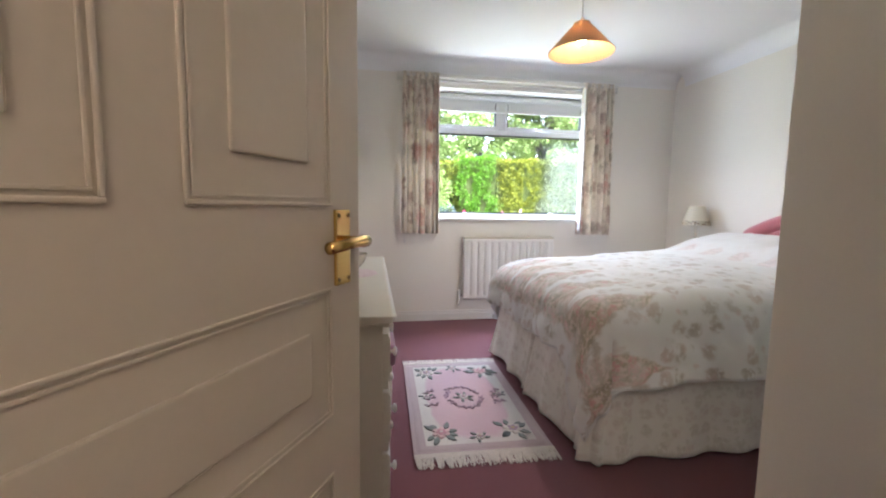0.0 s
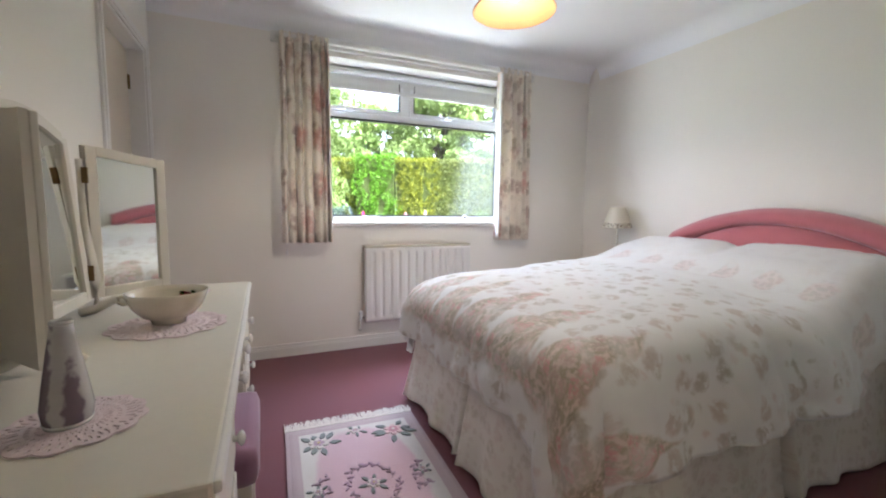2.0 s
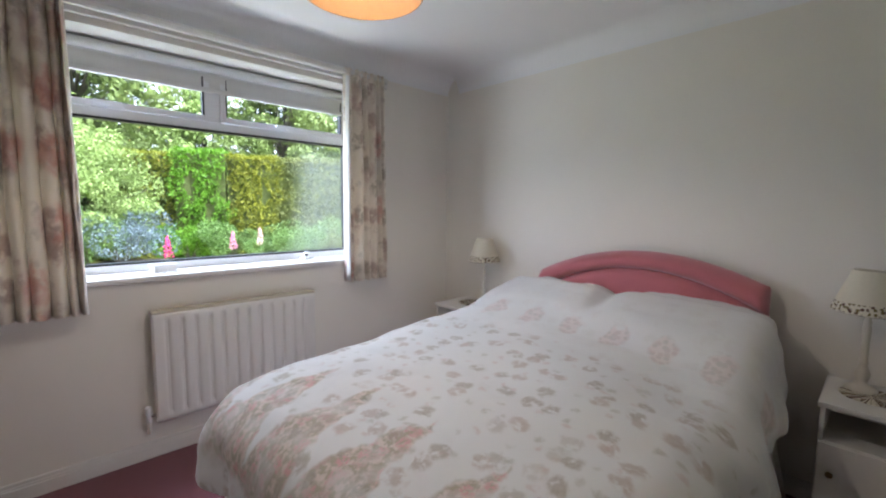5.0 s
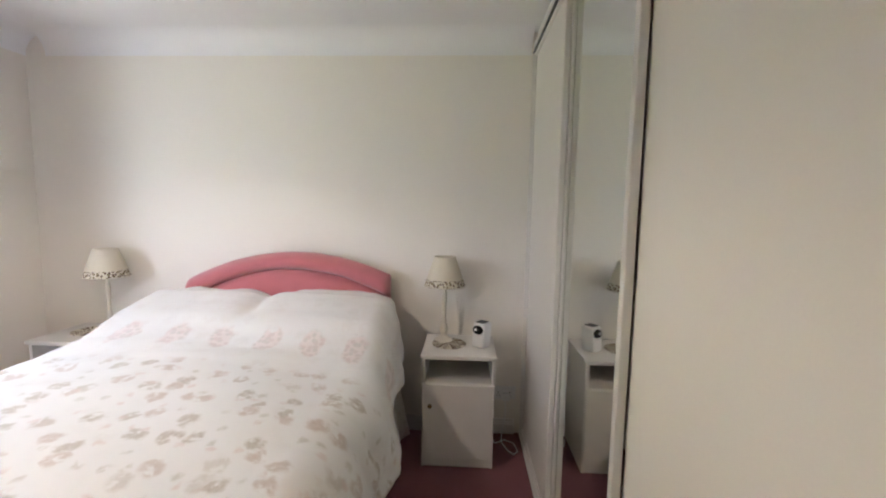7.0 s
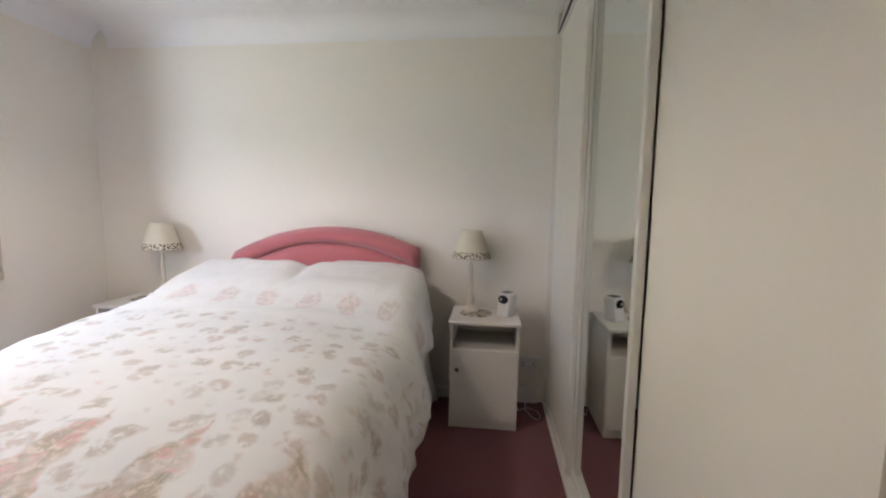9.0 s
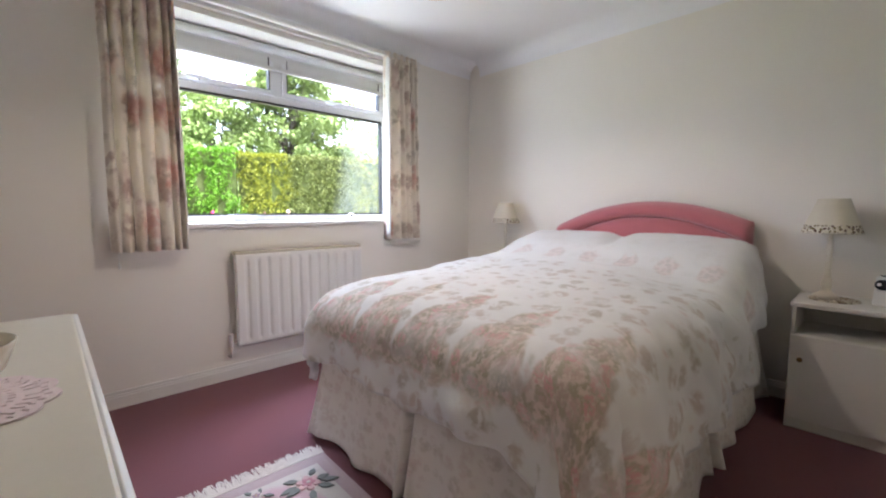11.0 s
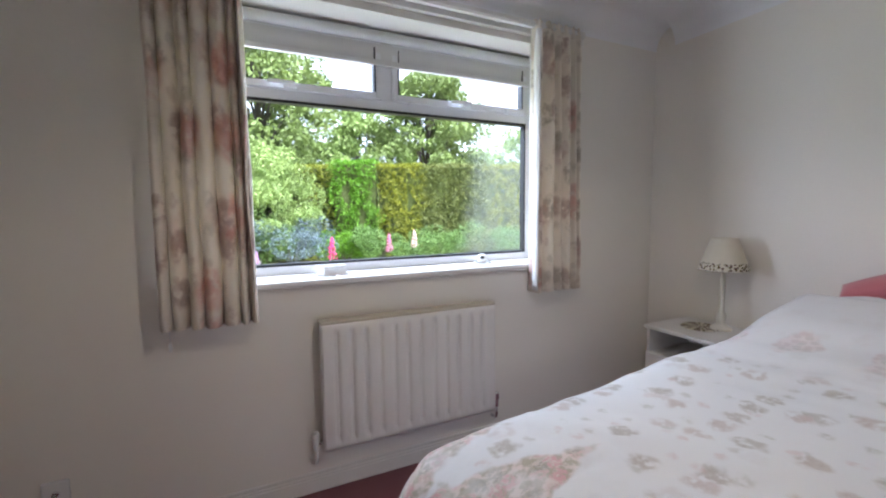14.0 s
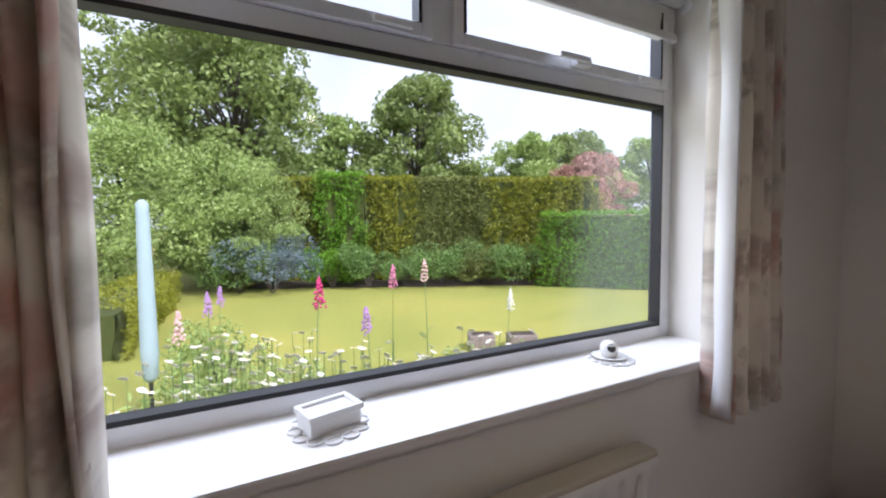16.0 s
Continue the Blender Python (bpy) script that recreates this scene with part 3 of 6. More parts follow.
def radiator():
    x0, x1, z0, z1 = 0.945, 1.85, 0.225, 0.812
    w, h = x1 - x0, z1 - z0
    r = thing("radiator", x0, 4.04, z0, 0, "white panel radiator with vertical flutes under the window", "radiator")

    def front(u, v):
        x = u * w
        edge = min(u, 1 - u) * w
        inside = 0.045 < edge and 0.05 < v < 0.95
        s = math.sin(2 * math.pi * (x - 0.045) / 0.0695)
        d = 0.011 * max(-0.35, min(1.0, 1.6 * s)) if inside else 0.0
        rim = 0.010 if v > 0.985 or v < 0.015 else 0.0
        return (x, d + rim, v * h)

    body = part("front_panel", grid(160, 40, front), GLOSS, r, smooth=True)
    thicken(body, 0.012, 1.0)
    # the rim's tan colour stands for the shade beneath the window board
    rim = bmesh.new()
    box(rim, -0.004, w + 0.004, -0.006, 0.058, h - 0.006, h + 0.014, 0.008, 3)
    part("top_rim", rim, mat("shade_tan_enamel", (0.52, 0.47, 0.36), 0.35, 0.06, 6, 80, 0.05), r, "cream top rim, coloured tan for the shade under the window board", smooth=True)
    for a in (-0.005, w - 0.003):
        part("side_rim", boxes((a, a + 0.008, -0.003, 0.026, 0.0, h), bevel=0.003), GLOSS, r)
    for a, s in ((0.0, -1), (w, 1)):
        v = part("valve", lathe(((0.011, -0.03), (0.013, -0.028), (0.013, 0.01), (0.017, 0.012), (0.017, 0.045), (0.012, 0.052)), 16, at=(a + s * 0.035, 0.03, 0.03), close=True), PLASTIC if s < 0 else CHROME, r, smooth=False)
        part("tail", tube([(a, 0.03, 0.03), (a + s * 0.035, 0.03, 0.03)], 0.009, 10), CHROME, v, smooth=True)
        part("pipe", tube([(a + s * 0.035, 0.03, 0.0), (a + s * 0.035, 0.03, -0.045), (a + s * 0.035, 0.034, -0.062), (a + s * 0.035, 0.046, -0.072), (a + s * 0.035, 0.085, -0.073)], 0.0075, 10), CHROME if s > 0 else GLOSS, r, smooth=True)
    for a in (0.15, w - 0.15):
        part("bracket", boxes((a - 0.02, a + 0.02, 0.022, 0.079, 0.1, h - 0.1)), GLOSS, r)


radiator()


# ---- bed ----
BX0, BX1, BY0, BY1 = 1.04, 3.02, 1.745, 3.095
BCY = (BY0 + BY1) / 2


def bed_base():
    b = thing("divan_bed", (BX0 + BX1) / 2, BCY, 0, 0, "double divan bed with mattress under a frilled valance", "bed")
    lx, ly = (BX1 - BX0) / 2, (BY1 - BY0) / 2
    part("base", boxes((-lx + 0.03, lx, -ly + 0.03, ly - 0.03, 0.05, 0.36), bevel=0.02), MATTRESS, b)
    part("mattress", boxes((-lx + 0.02, lx, -ly + 0.015, ly - 0.015, 0.36, 0.64), bevel=0.05), MATTRESS, b)
    for x in (-lx + 0.12, lx - 0.12):
        for y in (-ly + 0.12, ly - 0.12):
            part("foot", boxes((x - 0.025, x + 0.025, y - 0.025, y + 0.025, 0, 0.05)), DARK, b)
    return b


bed_base()


def valance():
    v = thing("bed_valance", (BX0 + BX1) / 2, BCY, 0.015, 0, "cream floral valance with inverted pleats round the divan", "valance")
    lx, ly = (BX1 - BX0) / 2 + 0.012, (BY1 - BY0) / 2 + 0.012
    sides = (("side_frill", (lx, -ly), (-lx, -ly), (0, -1), 2), ("foot_frill", (-lx, -ly), (-lx, ly), (-1, 0), 2), ("side_frill", (-lx, ly), (lx, ly), (0, 1), 2))
    for name, a, b, n, panels in sides:
        a, b, n = Vector(a), Vector(b), Vector(n)
        length = (b - a).length

        def shape(u, t, a=a, b=b, n=n, length=length, panels=panels):
            p = a.lerp(b, u)
            k = u * panels
            near = abs(k - round(k)) / panels * length
            slit = -0.11 * math.exp(-(near / 0.017) ** 2) if near < 0.07 else 0.0
            lip = 0.026 * math.exp(-((near - 0.035) / 0.02) ** 2)
            wave = (0.015 * math.sin(u * length * 21 + 3 * noise2(u * 5, 1)) + 0.020 * noise2(u * length * 5, 0.5 * t, 7)) * (1 - t) ** 0.7
            flare = 0.045 * (1 - t) ** 1.3
            q = p + n * (slit * (1 - 0.25 * t) + wave + flare + lip * (1 - t))
            along = (b - a).normalized() * (flare * (2 * u - 1))
            drop = 0.010 * noise2(u * length * 3, 0, 3) * (1 - t)
            return (q.x + along.x, q.y + along.y, 0.43 * t + drop + 0.012 * (1 - t))

        ob = part(name, grid(int(length * 190), 16, shape, lambda u, t, L=length: (u * L, t * 0.43)), VALANCE, v, smooth=True)
        thicken(ob, 0.003)
    part("platform", boxes((-lx, lx, -ly, ly, 0.345, 0.35)), VALANCE, v)


valance()


def duvet():
    d = thing("duvet", BX0, BCY, 0.64, 0, "white cotton duvet with pink and beige floral print", "duvet")
    hx, hy = 0.0, (BY1 - BY0) / 2
    foot, side, length = 0.35, 0.33, 2.86 - BX0

    def shape(u, v):
        a = (v - 0.5) * 2 * (hy + side)
        hang = 0.285 + 0.09 * max(0.0, min(1.0, (-0.48 - a) / 0.25)) + 0.012 * noise2(a * 5, 2.0)
        b = -hang + (length + hang) * u
        ob_, oa = max(0.0, hx + 0.05 - b), max(0.0, abs(a) - hy + 0.07)
        o = (ob_ ** 2.6 + oa ** 2.6) ** (1 / 2.6)
        x, y = max(b, hx + 0.05), math.copysign(min(abs(a), hy - 0.07), a)
        top = 0.085 + 0.022 * math.cos(math.pi * min(1, abs(y) / hy) / 2) + 0.022 * noise2(b * 2.2 + 3, a * 2.2, 1)
        top += 0.012 * noise2(b * 6, a * 4 + b * 3, 4) + 0.003 * noise2(b * 14, a * 9 + b * 7, 9)
        crease = abs(noise2((b + a) * 3.2 + 8, (a - 0.6 * b) * 9, 11))
        top -= 0.004 * max(0.0, 1 - crease / 0.30) * max(0.0, min(1.0, 1.3 - b))
        top -= 0.055 * max(0.0, 1 - max(b, 0.0) / 0.55) ** 2 * (0.8 + 0.2 * math.tanh(a * 4))
        if b > 0.7:
            top += 0.057 * min(1.0, (b - 0.7) / 0.7) ** 1.3 * (0.5 + 0.5 * math.tanh(3 * (a - 0.1)))
        wx = BX0 + b
        if wx > 2.36:
            k = min(1.0, (wx - 2.36) / 0.24)
            k = k * k * (3 - 2 * k)
            over = 0.212 + 0.21 * (wx - 2.55) - 0.022 * min(1.0, abs(a) / hy) ** 4 - 0.028 * math.exp(-((a - 0.025) / 0.06) ** 2) * min(1.0, max(0.0, (wx - 2.5) / 0.2))
            over += 0.008 * noise2(b * 9, a * 5, 14)
            top = top * (1 - k) + over * k
        if o > 0:
            north = max(0.0, min(1.0, (a - 0.05) / 0.6))
            r = 0.13 + (0.065 * north * north * (3 - 2 * north) - 0.025) * ob_ / (ob_ + oa)
            arc = r * math.pi / 2
            if o < arc:
                th = o / r
                out, down = r * math.sin(th), r * (1 - math.cos(th))
            else:
                out, down = r + 0.16 * (o - arc), r + (o - arc) * 0.98
            if wx > 2.2:
                out *= 1 - 0.42 * min(1.0, (wx - 2.2) / 0.35)
            tot = ob_ + oa
            dx, dy = -ob_ / tot, math.copysign(oa / tot, a)
            nrm = math.hypot(dx, dy)
            ripple = 0.030 * min(1, o / 0.3) * (noise2(b * 9 + a * 3, a * 9 - b * 2, 5) + 0.5 * math.sin(13 * (a * abs(dx) + b * abs(dy)) + 2 * noise2(a * 3, b * 3, 2)))
            side_k = 0.5 + 0.5 * math.tanh(a * 5)
            out += ripple - (0.035 * side_k - 0.03 * (1 - side_k) * min(1, max(0, b) / 0.5)) * min(1, o / 0.3)
            x += dx / nrm * out
            y += dy / nrm * out
            top -= down
            if a < 0 and ob_ > 0 and oa > 0:
                top -= 0.10 * min(1, ob_ * oa / 0.06)
        if a > 0:
            k = max(0.0, min(1.0, (b - 0.3) / 0.7))
            y += 0.065 * k * min(1.0, a / hy)
            top += 0.006 * k * min(1.0, a / hy)
        return (x, y, top)

    bm = grid(150, 160, shape, lambda u, v: (-foot + (length + foot) * u, (v - 0.5) * 2 * (hy + side)))
    thicken(part("cover", bm, DUVET, d, smooth=True), 0.03, 1.0)
    edge = [shape(1 - i / 60, 0.0) for i in range(61)] + [shape(0.0, i / 90) for i in range(1, 91)] + [shape(i / 60, 1.0) for i in range(1, 61)]
    part("hem", tube(edge, 0.010, 7), DUVET, d, "white stitched duvet hem", smooth=True)


duvet()


def pillow(y, rz, seed, label):
    p = thing("pillow", 2.745, y, 0.735, rz, label, "pillow", "pair of pillows")
    lx, ly, lz = 0.30, 0.365, 0.098

    def shape(u, v):
        th, ph = (u - 0.5) * math.pi, v * 2 * math.pi
        c, s = math.cos(th), math.sin(th)
        e = 0.42
        f = lambda q, k: math.copysign(abs(q) ** k, q)
        x, y2 = lx * f(c, 0.75) * f(math.cos(ph), e), ly * f(c, 0.75) * f(math.sin(ph), e)
        z = lz * f(s, 0.8)
        n = 0.018 * noise2(x * 6 + seed, y2 * 6, z * 5) + 0.008 * noise2(x * 16 + seed, y2 * 14, 4)
        z += n + 0.19 * (x + 0.1) * (1 if z > 0 else 0.7)
        return (x, y2, z + 0.06)

    bm = grid(40, 80, shape, lambda u, v: (lx * math.cos((u - 0.5) * math.pi) * math.cos(v * 2 * math.pi) + lx, ly * math.cos((u - 0.5) * math.pi) * math.sin(v * 2 * math.pi) + y))
    bmesh.ops.remove_doubles(bm, verts=bm.verts, dist=0.0004)
    part("case", bm, PILLOW, p, smooth=True)


pillow(BCY - 0.335, 2, 1, "plump white floral pillow leaning on the headboard")
pillow(BCY + 0.385, -3, 5, "plump white floral pillow beside the window side lamp")


def headboard():
    h = thing("headboard", 3.05, 2.365, 0.0, 0, "rose pink velour padded headboard with curved top", "headboard")
    y0, y1, base = -0.575, 0.70, 0.52

    def rim(y):
        return 1.152 - 0.385 * y * y

    def seam(y):
        return 1.048 - 0.47 * abs(y - 0.015) ** 2.0

    board = [(y0, base)] + [(y0 + (y1 - y0) * i / 24, rim(y0 + (y1 - y0) * i / 24) - 0.012) for i in range(25)] + [(y1, base)]
    part("back_board", prism(board, 0.03, at=0.025), VELVET, h)

    def end(y):
        e = min(1.0, max(0.0, min(y - y0, y1 - y) / 0.045))
        return math.sqrt(1 - (1 - e) ** 2)

    def roll(u, v):
        y = y0 + (y1 - y0) * u
        lo, hi = max(base, seam(y)), rim(y)
        a = math.pi * v
        z = lo + (hi - lo) * (0.5 - 0.5 * math.cos(a)) + 0.002 * noise2(y * 9, v * 3, 2)
        return (0.026 - (0.082 * math.sin(a) ** 0.75 * (1.0 - 0.35 * max(0.0, -math.cos(a)) ** 2) + 0.003 * noise2(y * 7, v * 4)) * end(y), y, z)

    def pad(u, v):
        y = -0.52 + 1.06 * u
        lo, hi = base, seam(y) + 0.004
        e = min(1.0, (hi - base) * (1 - v) / 0.075, (0.53 - abs(y - 0.01)) / 0.06 + 0.02)
        d = math.sqrt(max(0.0, 1 - (1 - max(0.0, e)) ** 2))
        return (0.022 - 0.064 * d - 0.012 * d * math.cos(3 * y) + 0.004 * noise2(y * 6, v * 5, 3), y, lo + (hi - lo) * v)

    part("rolled_rim", grid(90, 22, roll), VELVET, h, smooth=True)
    part("inner_pad", grid(80, 40, pad), VELVET, h, smooth=True)
    ys = [-0.5 + 1.0 * i / 50 for i in range(51)]
    part("piping", tube([(0.004, y, seam(y) + 0.002) for y in ys], 0.005, 8), VELVET, h, smooth=True)
    for y in (-0.4, 0.4):
        part("strut", boxes((0.03, 0.055, y - 0.03, y + 0.03, 0.06, 0.53)), WHITEP, h)


headboard()


# ---- bedside cabinets and lamps ----
def bedside(x, y, label):
    c = thing("bedside_cabinet", x, y, 0, 0, label, "bedside cabinet", "pair of bedside cabinets")
    d, w = 0.38, 0.395
    t = 0.016
    for y0 in (-w / 2, w / 2 - t):
        part("side_panel", boxes((0.006, d, y0, y0 + t, 0, 0.62), bevel=0.0015), WHITEP, c)
    part("back_panel", boxes((d - t, d, -w / 2 + t, w / 2 - t, 0, 0.62)), WHITEP, c)
    part("shelf", boxes((0.006, d - t, -w / 2 + t, w / 2 - t, 0.466, 0.482), bevel=0.0015), WHITEP, c)
    part("bottom_panel", boxes((0.02, d - t, -w / 2 + t, w / 2 - t, 0.05, 0.066)), WHITEP, c)
    part("top", boxes((-0.012, d, -w / 2 - 0.008, w / 2 + 0.008, 0.62, 0.642), bevel=0.005), WHITEP, c)
    part("plinth", boxes((0.012, 0.026, -w / 2 + t, w / 2 - t, 0, 0.05)), WHITEP, c)
    door = part("door", boxes((-0.008, 0.008, -w / 2 + 0.004, w / 2 - 0.004, 0.055, 0.479), bevel=0.003), WHITEP, c)
    part("knob", lathe(((0.004, 0), (0.006, 0.008), (0.012, 0.014), (0.012, 0.02), (0.006, 0.024)), 14, close=True), DARKBRASS, door, "small dull brass knob", smooth=True).matrix_basis = pose(-0.008, w / 2 - 0.045, 0.362, 0, -90, 0)
    return c


bedside(2.765, 1.360, "white bedside cabinet with open shelf beside wardrobe")
bedside(2.765, 3.622, "white bedside cabinet with open shelf by the window")


def table_lamp(x, y, z, label):
    l = thing("table_lamp", x, y, z, 0, label, "table lamp", "pair of bedside lamps")
    prof = ((0.052, 0), (0.054, 0.008), (0.046, 0.018), (0.030, 0.026), (0.018, 0.04), (0.022, 0.055), (0.026, 0.075), (0.018, 0.10), (0.012, 0.115),
            (0.017, 0.122), (0.012, 0.132), (0.0125, 0.2), (0.015, 0.27), (0.011, 0.285), (0.016, 0.292), (0.010, 0.30), (0.009, 0.36))
    part("base", lathe(prof, 24, close=True), CREAMP, l, "cream turned wooden lamp base", smooth=True)
    sh = lathe(((0.122, 0.0), (0.120, 0.002), (0.062, 0.172), (0.0615, 0.174)), 40)
    s = part("shade", sh, SHADE, l, "cream shade with dark floral hem", smooth=True, loc=(0, 0, 0.335))
    thicken(s, 0.0025)
    ring = tube([(0.121 * math.cos(k * math.pi / 20), 0.121 * math.sin(k * math.pi / 20), 0.002) for k in range(41)], 0.0022, 6)
    part("trim_ring", ring, CREAMP, s, smooth=True)
    part("bulb", lathe(((0.004, 0.0), (0.013, 0.02), (0.025, 0.055), (0.024, 0.075), (0.01, 0.092), (0.002, 0.095)), 16, close=True), CERAMIC, l, smooth=True, loc=(0, 0, 0.36))
    return l


table_lamp(3.02, 1.455, 0.642, "cream bedside lamp, unlit, with floral edged shade")
table_lamp(3.02, 3.55, 0.642, "cream bedside lamp, unlit, near the window corner")


SPRIG = mat("faded_brown_stitching", (0.26, 0.19, 0.12), 0.9, 0.2, 60, 400, 0.2)


def place_mat(x, y, z, r, name="lamp_mat"):
    m = thing(name, x, y, z, 0, "cream oval mat with floral rim under lamp", "mat")
    part("cloth", lathe(((0.001, 0.003), (r * 0.7, 0.004), (r * 0.97, 0.005), (r, 0.002), (r * 0.97, 0.0)), 36), SHADE, m, smooth=True)
    for k in range(9):
        a = k * 2 * math.pi / 9
        part("sprig", lathe(((0.001, 0.0065), (0.005, 0.0062), (0.0065, 0.0045)), 7, at=(r * (0.72 + 0.12 * (k % 2)) * math.cos(a), r * (0.72 + 0.12 * (k % 2)) * math.sin(a), 0)), SPRIG, m)


def alarm_clock():
    a = thing("monitor_speaker", 2.93, 1.235, 0.642, -38, "small white plastic speaker with black oval face", "speaker")
    b = boxes((-0.04, 0.04, -0.04, 0.04, 0, 0.143), bevel=0.014)
    bmesh.ops.translate(b, verts=[v for v in b.verts if v.co.z > 0.1], vec=(0.012, 0, 0))
    part("case", b, PLASTIC, a, smooth=False)
    f = lathe(((0.001, 0.004), (0.026, 0.003), (0.030, 0.0), (0.031, -0.004)), 28)
    face = part("face", f, BLACKP, a, "black oval face")
    face.matrix_basis = pose(-0.0355, 0, 0.105, 0, -82, 0) @ Matrix.Diagonal((0.82, 1.14, 1.0, 1.0))
    part("lens", lathe(((0.001, 0.006), (0.007, 0.006), (0.010, 0.002)), 14), PLASTIC, face).location = (0.0, 0.010, 0.0)
    part("top_grille", boxes((-0.018, 0.038, -0.026, 0.026, 0.142, 0.1465), bevel=0.001), DARK, a, "dark top grille")


alarm_clock()


# ---- dressing table ----
CHX, CHY0, CHY1, CHZ = 0.135, 1.435, 3.03, 0.765
CHD = 0.52


def drawer_knob(parent, y, z):
    k = part("knob", lathe(((0.006, 0), (0.007, 0.010), (0.009, 0.010), (0.016, 0.015), (0.017, 0.020), (0.012, 0.025), (0.002, 0.027)), 16, close=True), CERAMIC, parent, "white ceramic knob", smooth=True)
    k.matrix_basis = pose(0.006, y, z, 0, 90, 0)


def dressing_table():
    t = thing("dressing_table", CHX, (CHY0 + CHY1) / 2, 0, 0, "cream painted dressing table with drawers and white knobs", "dressing table")
    h, w = CHZ, (CHY1 - CHY0) / 2
    part("top", boxes((-CHD, 0.012, -w, w, h - 0.024, h), bevel=0.006), CREAMP, t)
    # edge and bead are painted whiter than the table to carry the window's highlight
    part("front_edge", boxes((0.006, 0.024, -w + 0.004, w - 0.004, h - 0.022, h - 0.001), bevel=0.008), GLOSS, t, "rounded front edge, whiter paint for the window highlight")
    part("edge_bead", boxes((0.000, 0.014, -w + 0.008, w - 0.008, h - 0.038, h - 0.026), bevel=0.005), GLOSS, t, "bead under the top, whiter paint for the window highlight")
    part("top_moulding", boxes((-CHD + 0.01, 0.002, -w + 0.012, w - 0.012, h - 0.04, h - 0.024), bevel=0.004), CREAMP, t)
    pw = 0.50
    for s in (-1, 1):
        a, b = (-w + 0.02, -w + 0.02 + pw) if s < 0 else (w - 0.02 - pw, w - 0.02)
        part("pedestal", boxes((-CHD + 0.02, -0.02, a, b, 0.06, h - 0.04), bevel=0.003), CREAMP, t)
        part("plinth", boxes((-CHD + 0.04, -0.02, a - 0.002, b + 0.002, 0.0, 0.07), bevel=0.006), CREAMP, t)
        for z0, z1 in ((0.08, 0.285), (0.295, 0.50), (0.51, 0.70)):
            dr = part("drawer", boxes((-0.02, 0.0, a + 0.012, b - 0.012, z0, z1), (0.0, 0.006, a + 0.03, b - 0.03, z0 + 0.018, z1 - 0.018), bevel=0.004), CREAMP, t)
            for q in (a + 0.11, b - 0.11):
                drawer_knob(dr, q, (z0 + z1) / 2)
    mid = w - 0.02 - pw
    dr = part("drawer", boxes((-0.02, 0.0, -mid + 0.01, mid - 0.01, 0.58, h - 0.05), bevel=0.004), CREAMP, t)
    for q in (-0.13, 0.13):
        drawer_knob(dr, q, 0.645)
    part("back_panel", boxes((-CHD + 0.005, -CHD + 0.02, -w + 0.02, w - 0.02, 0.02, h - 0.03)), CREAMP, t)


dressing_table()


def stool():
    s = thing("dressing_stool", 0.0, 2.235, 0, 0, "mauve padded stool pushed under the dressing table", "stool")
    pad = boxes((-0.19, 0.19, -0.215, 0.215, 0.36, 0.47), bevel=0.035)
    part("cushion", pad, STOOLV, s, smooth=True)
    part("frame", boxes((-0.17, 0.17, -0.195, 0.195, 0.30, 0.365), bevel=0.006), CREAMP, s)
    for x in (-0.15, 0.15):
        for y in (-0.175, 0.175):
            part("leg", lathe(((0.016, 0), (0.018, 0.02), (0.015, 0.1), (0.022, 0.24), (0.02, 0.3)), 12, at=(x, y, 0), close=True), CREAMP, s, smooth=True)


stool()


def mirror_panel(parent, name, w, z0, z1, rise, crest):
    """A framed glass in its own y - z plane, 0 to w, shaped along the top; looks to +x."""
    n = 18

    def top(y):
        k = y / w
        return z1 + (rise * math.sin(math.pi * k) if crest == "arch" else rise * (0.5 - 0.5 * math.cos(math.pi * k)) if crest == "up" else rise * (0.5 + 0.5 * math.cos(math.pi * k)))

    back = prism([(0, z0), (w, z0)] + [(w * (1 - i / n), top(w * (1 - i / n))) for i in range(n + 1)], 0.014, at=-0.020)
    p = part(name, back, CREAMP, parent)
    f = 0.032
    fr = bmesh.new()
    box(fr, -0.006, 0.008, 0, f, z0, top(0) - 0.002, 0.003)
    box(fr, -0.006, 0.008, w - f, w, z0, top(w) - 0.002, 0.003)
    box(fr, -0.006, 0.008, f, w - f, z0, z0 + f, 0.003)
    prism([(f + (w - 2 * f) * i / n, top(f + (w - 2 * f) * i / n) - f) for i in range(n + 1)] + [(f + (w - 2 * f) * (1 - i / n), top(f + (w - 2 * f) * (1 - i / n)) - 0.001) for i in range(n + 1)], 0.014, fr, at=-0.006)
    part("frame", fr, CREAMP, p)
    gl = prism([(f - 0.004, z0 + f - 0.004), (w - f + 0.004, z0 + f - 0.004)] + [(w - f + 0.004 - (w - 2 * f + 0.008) * i / n, top(w - f - (w - 2 * f) * i / n) - f + 0.004) for i in range(n + 1)], 0.003, at=-0.004)
    part("mirror_glass", gl, MIRROR, p, "silvered mirror glass")
    return p


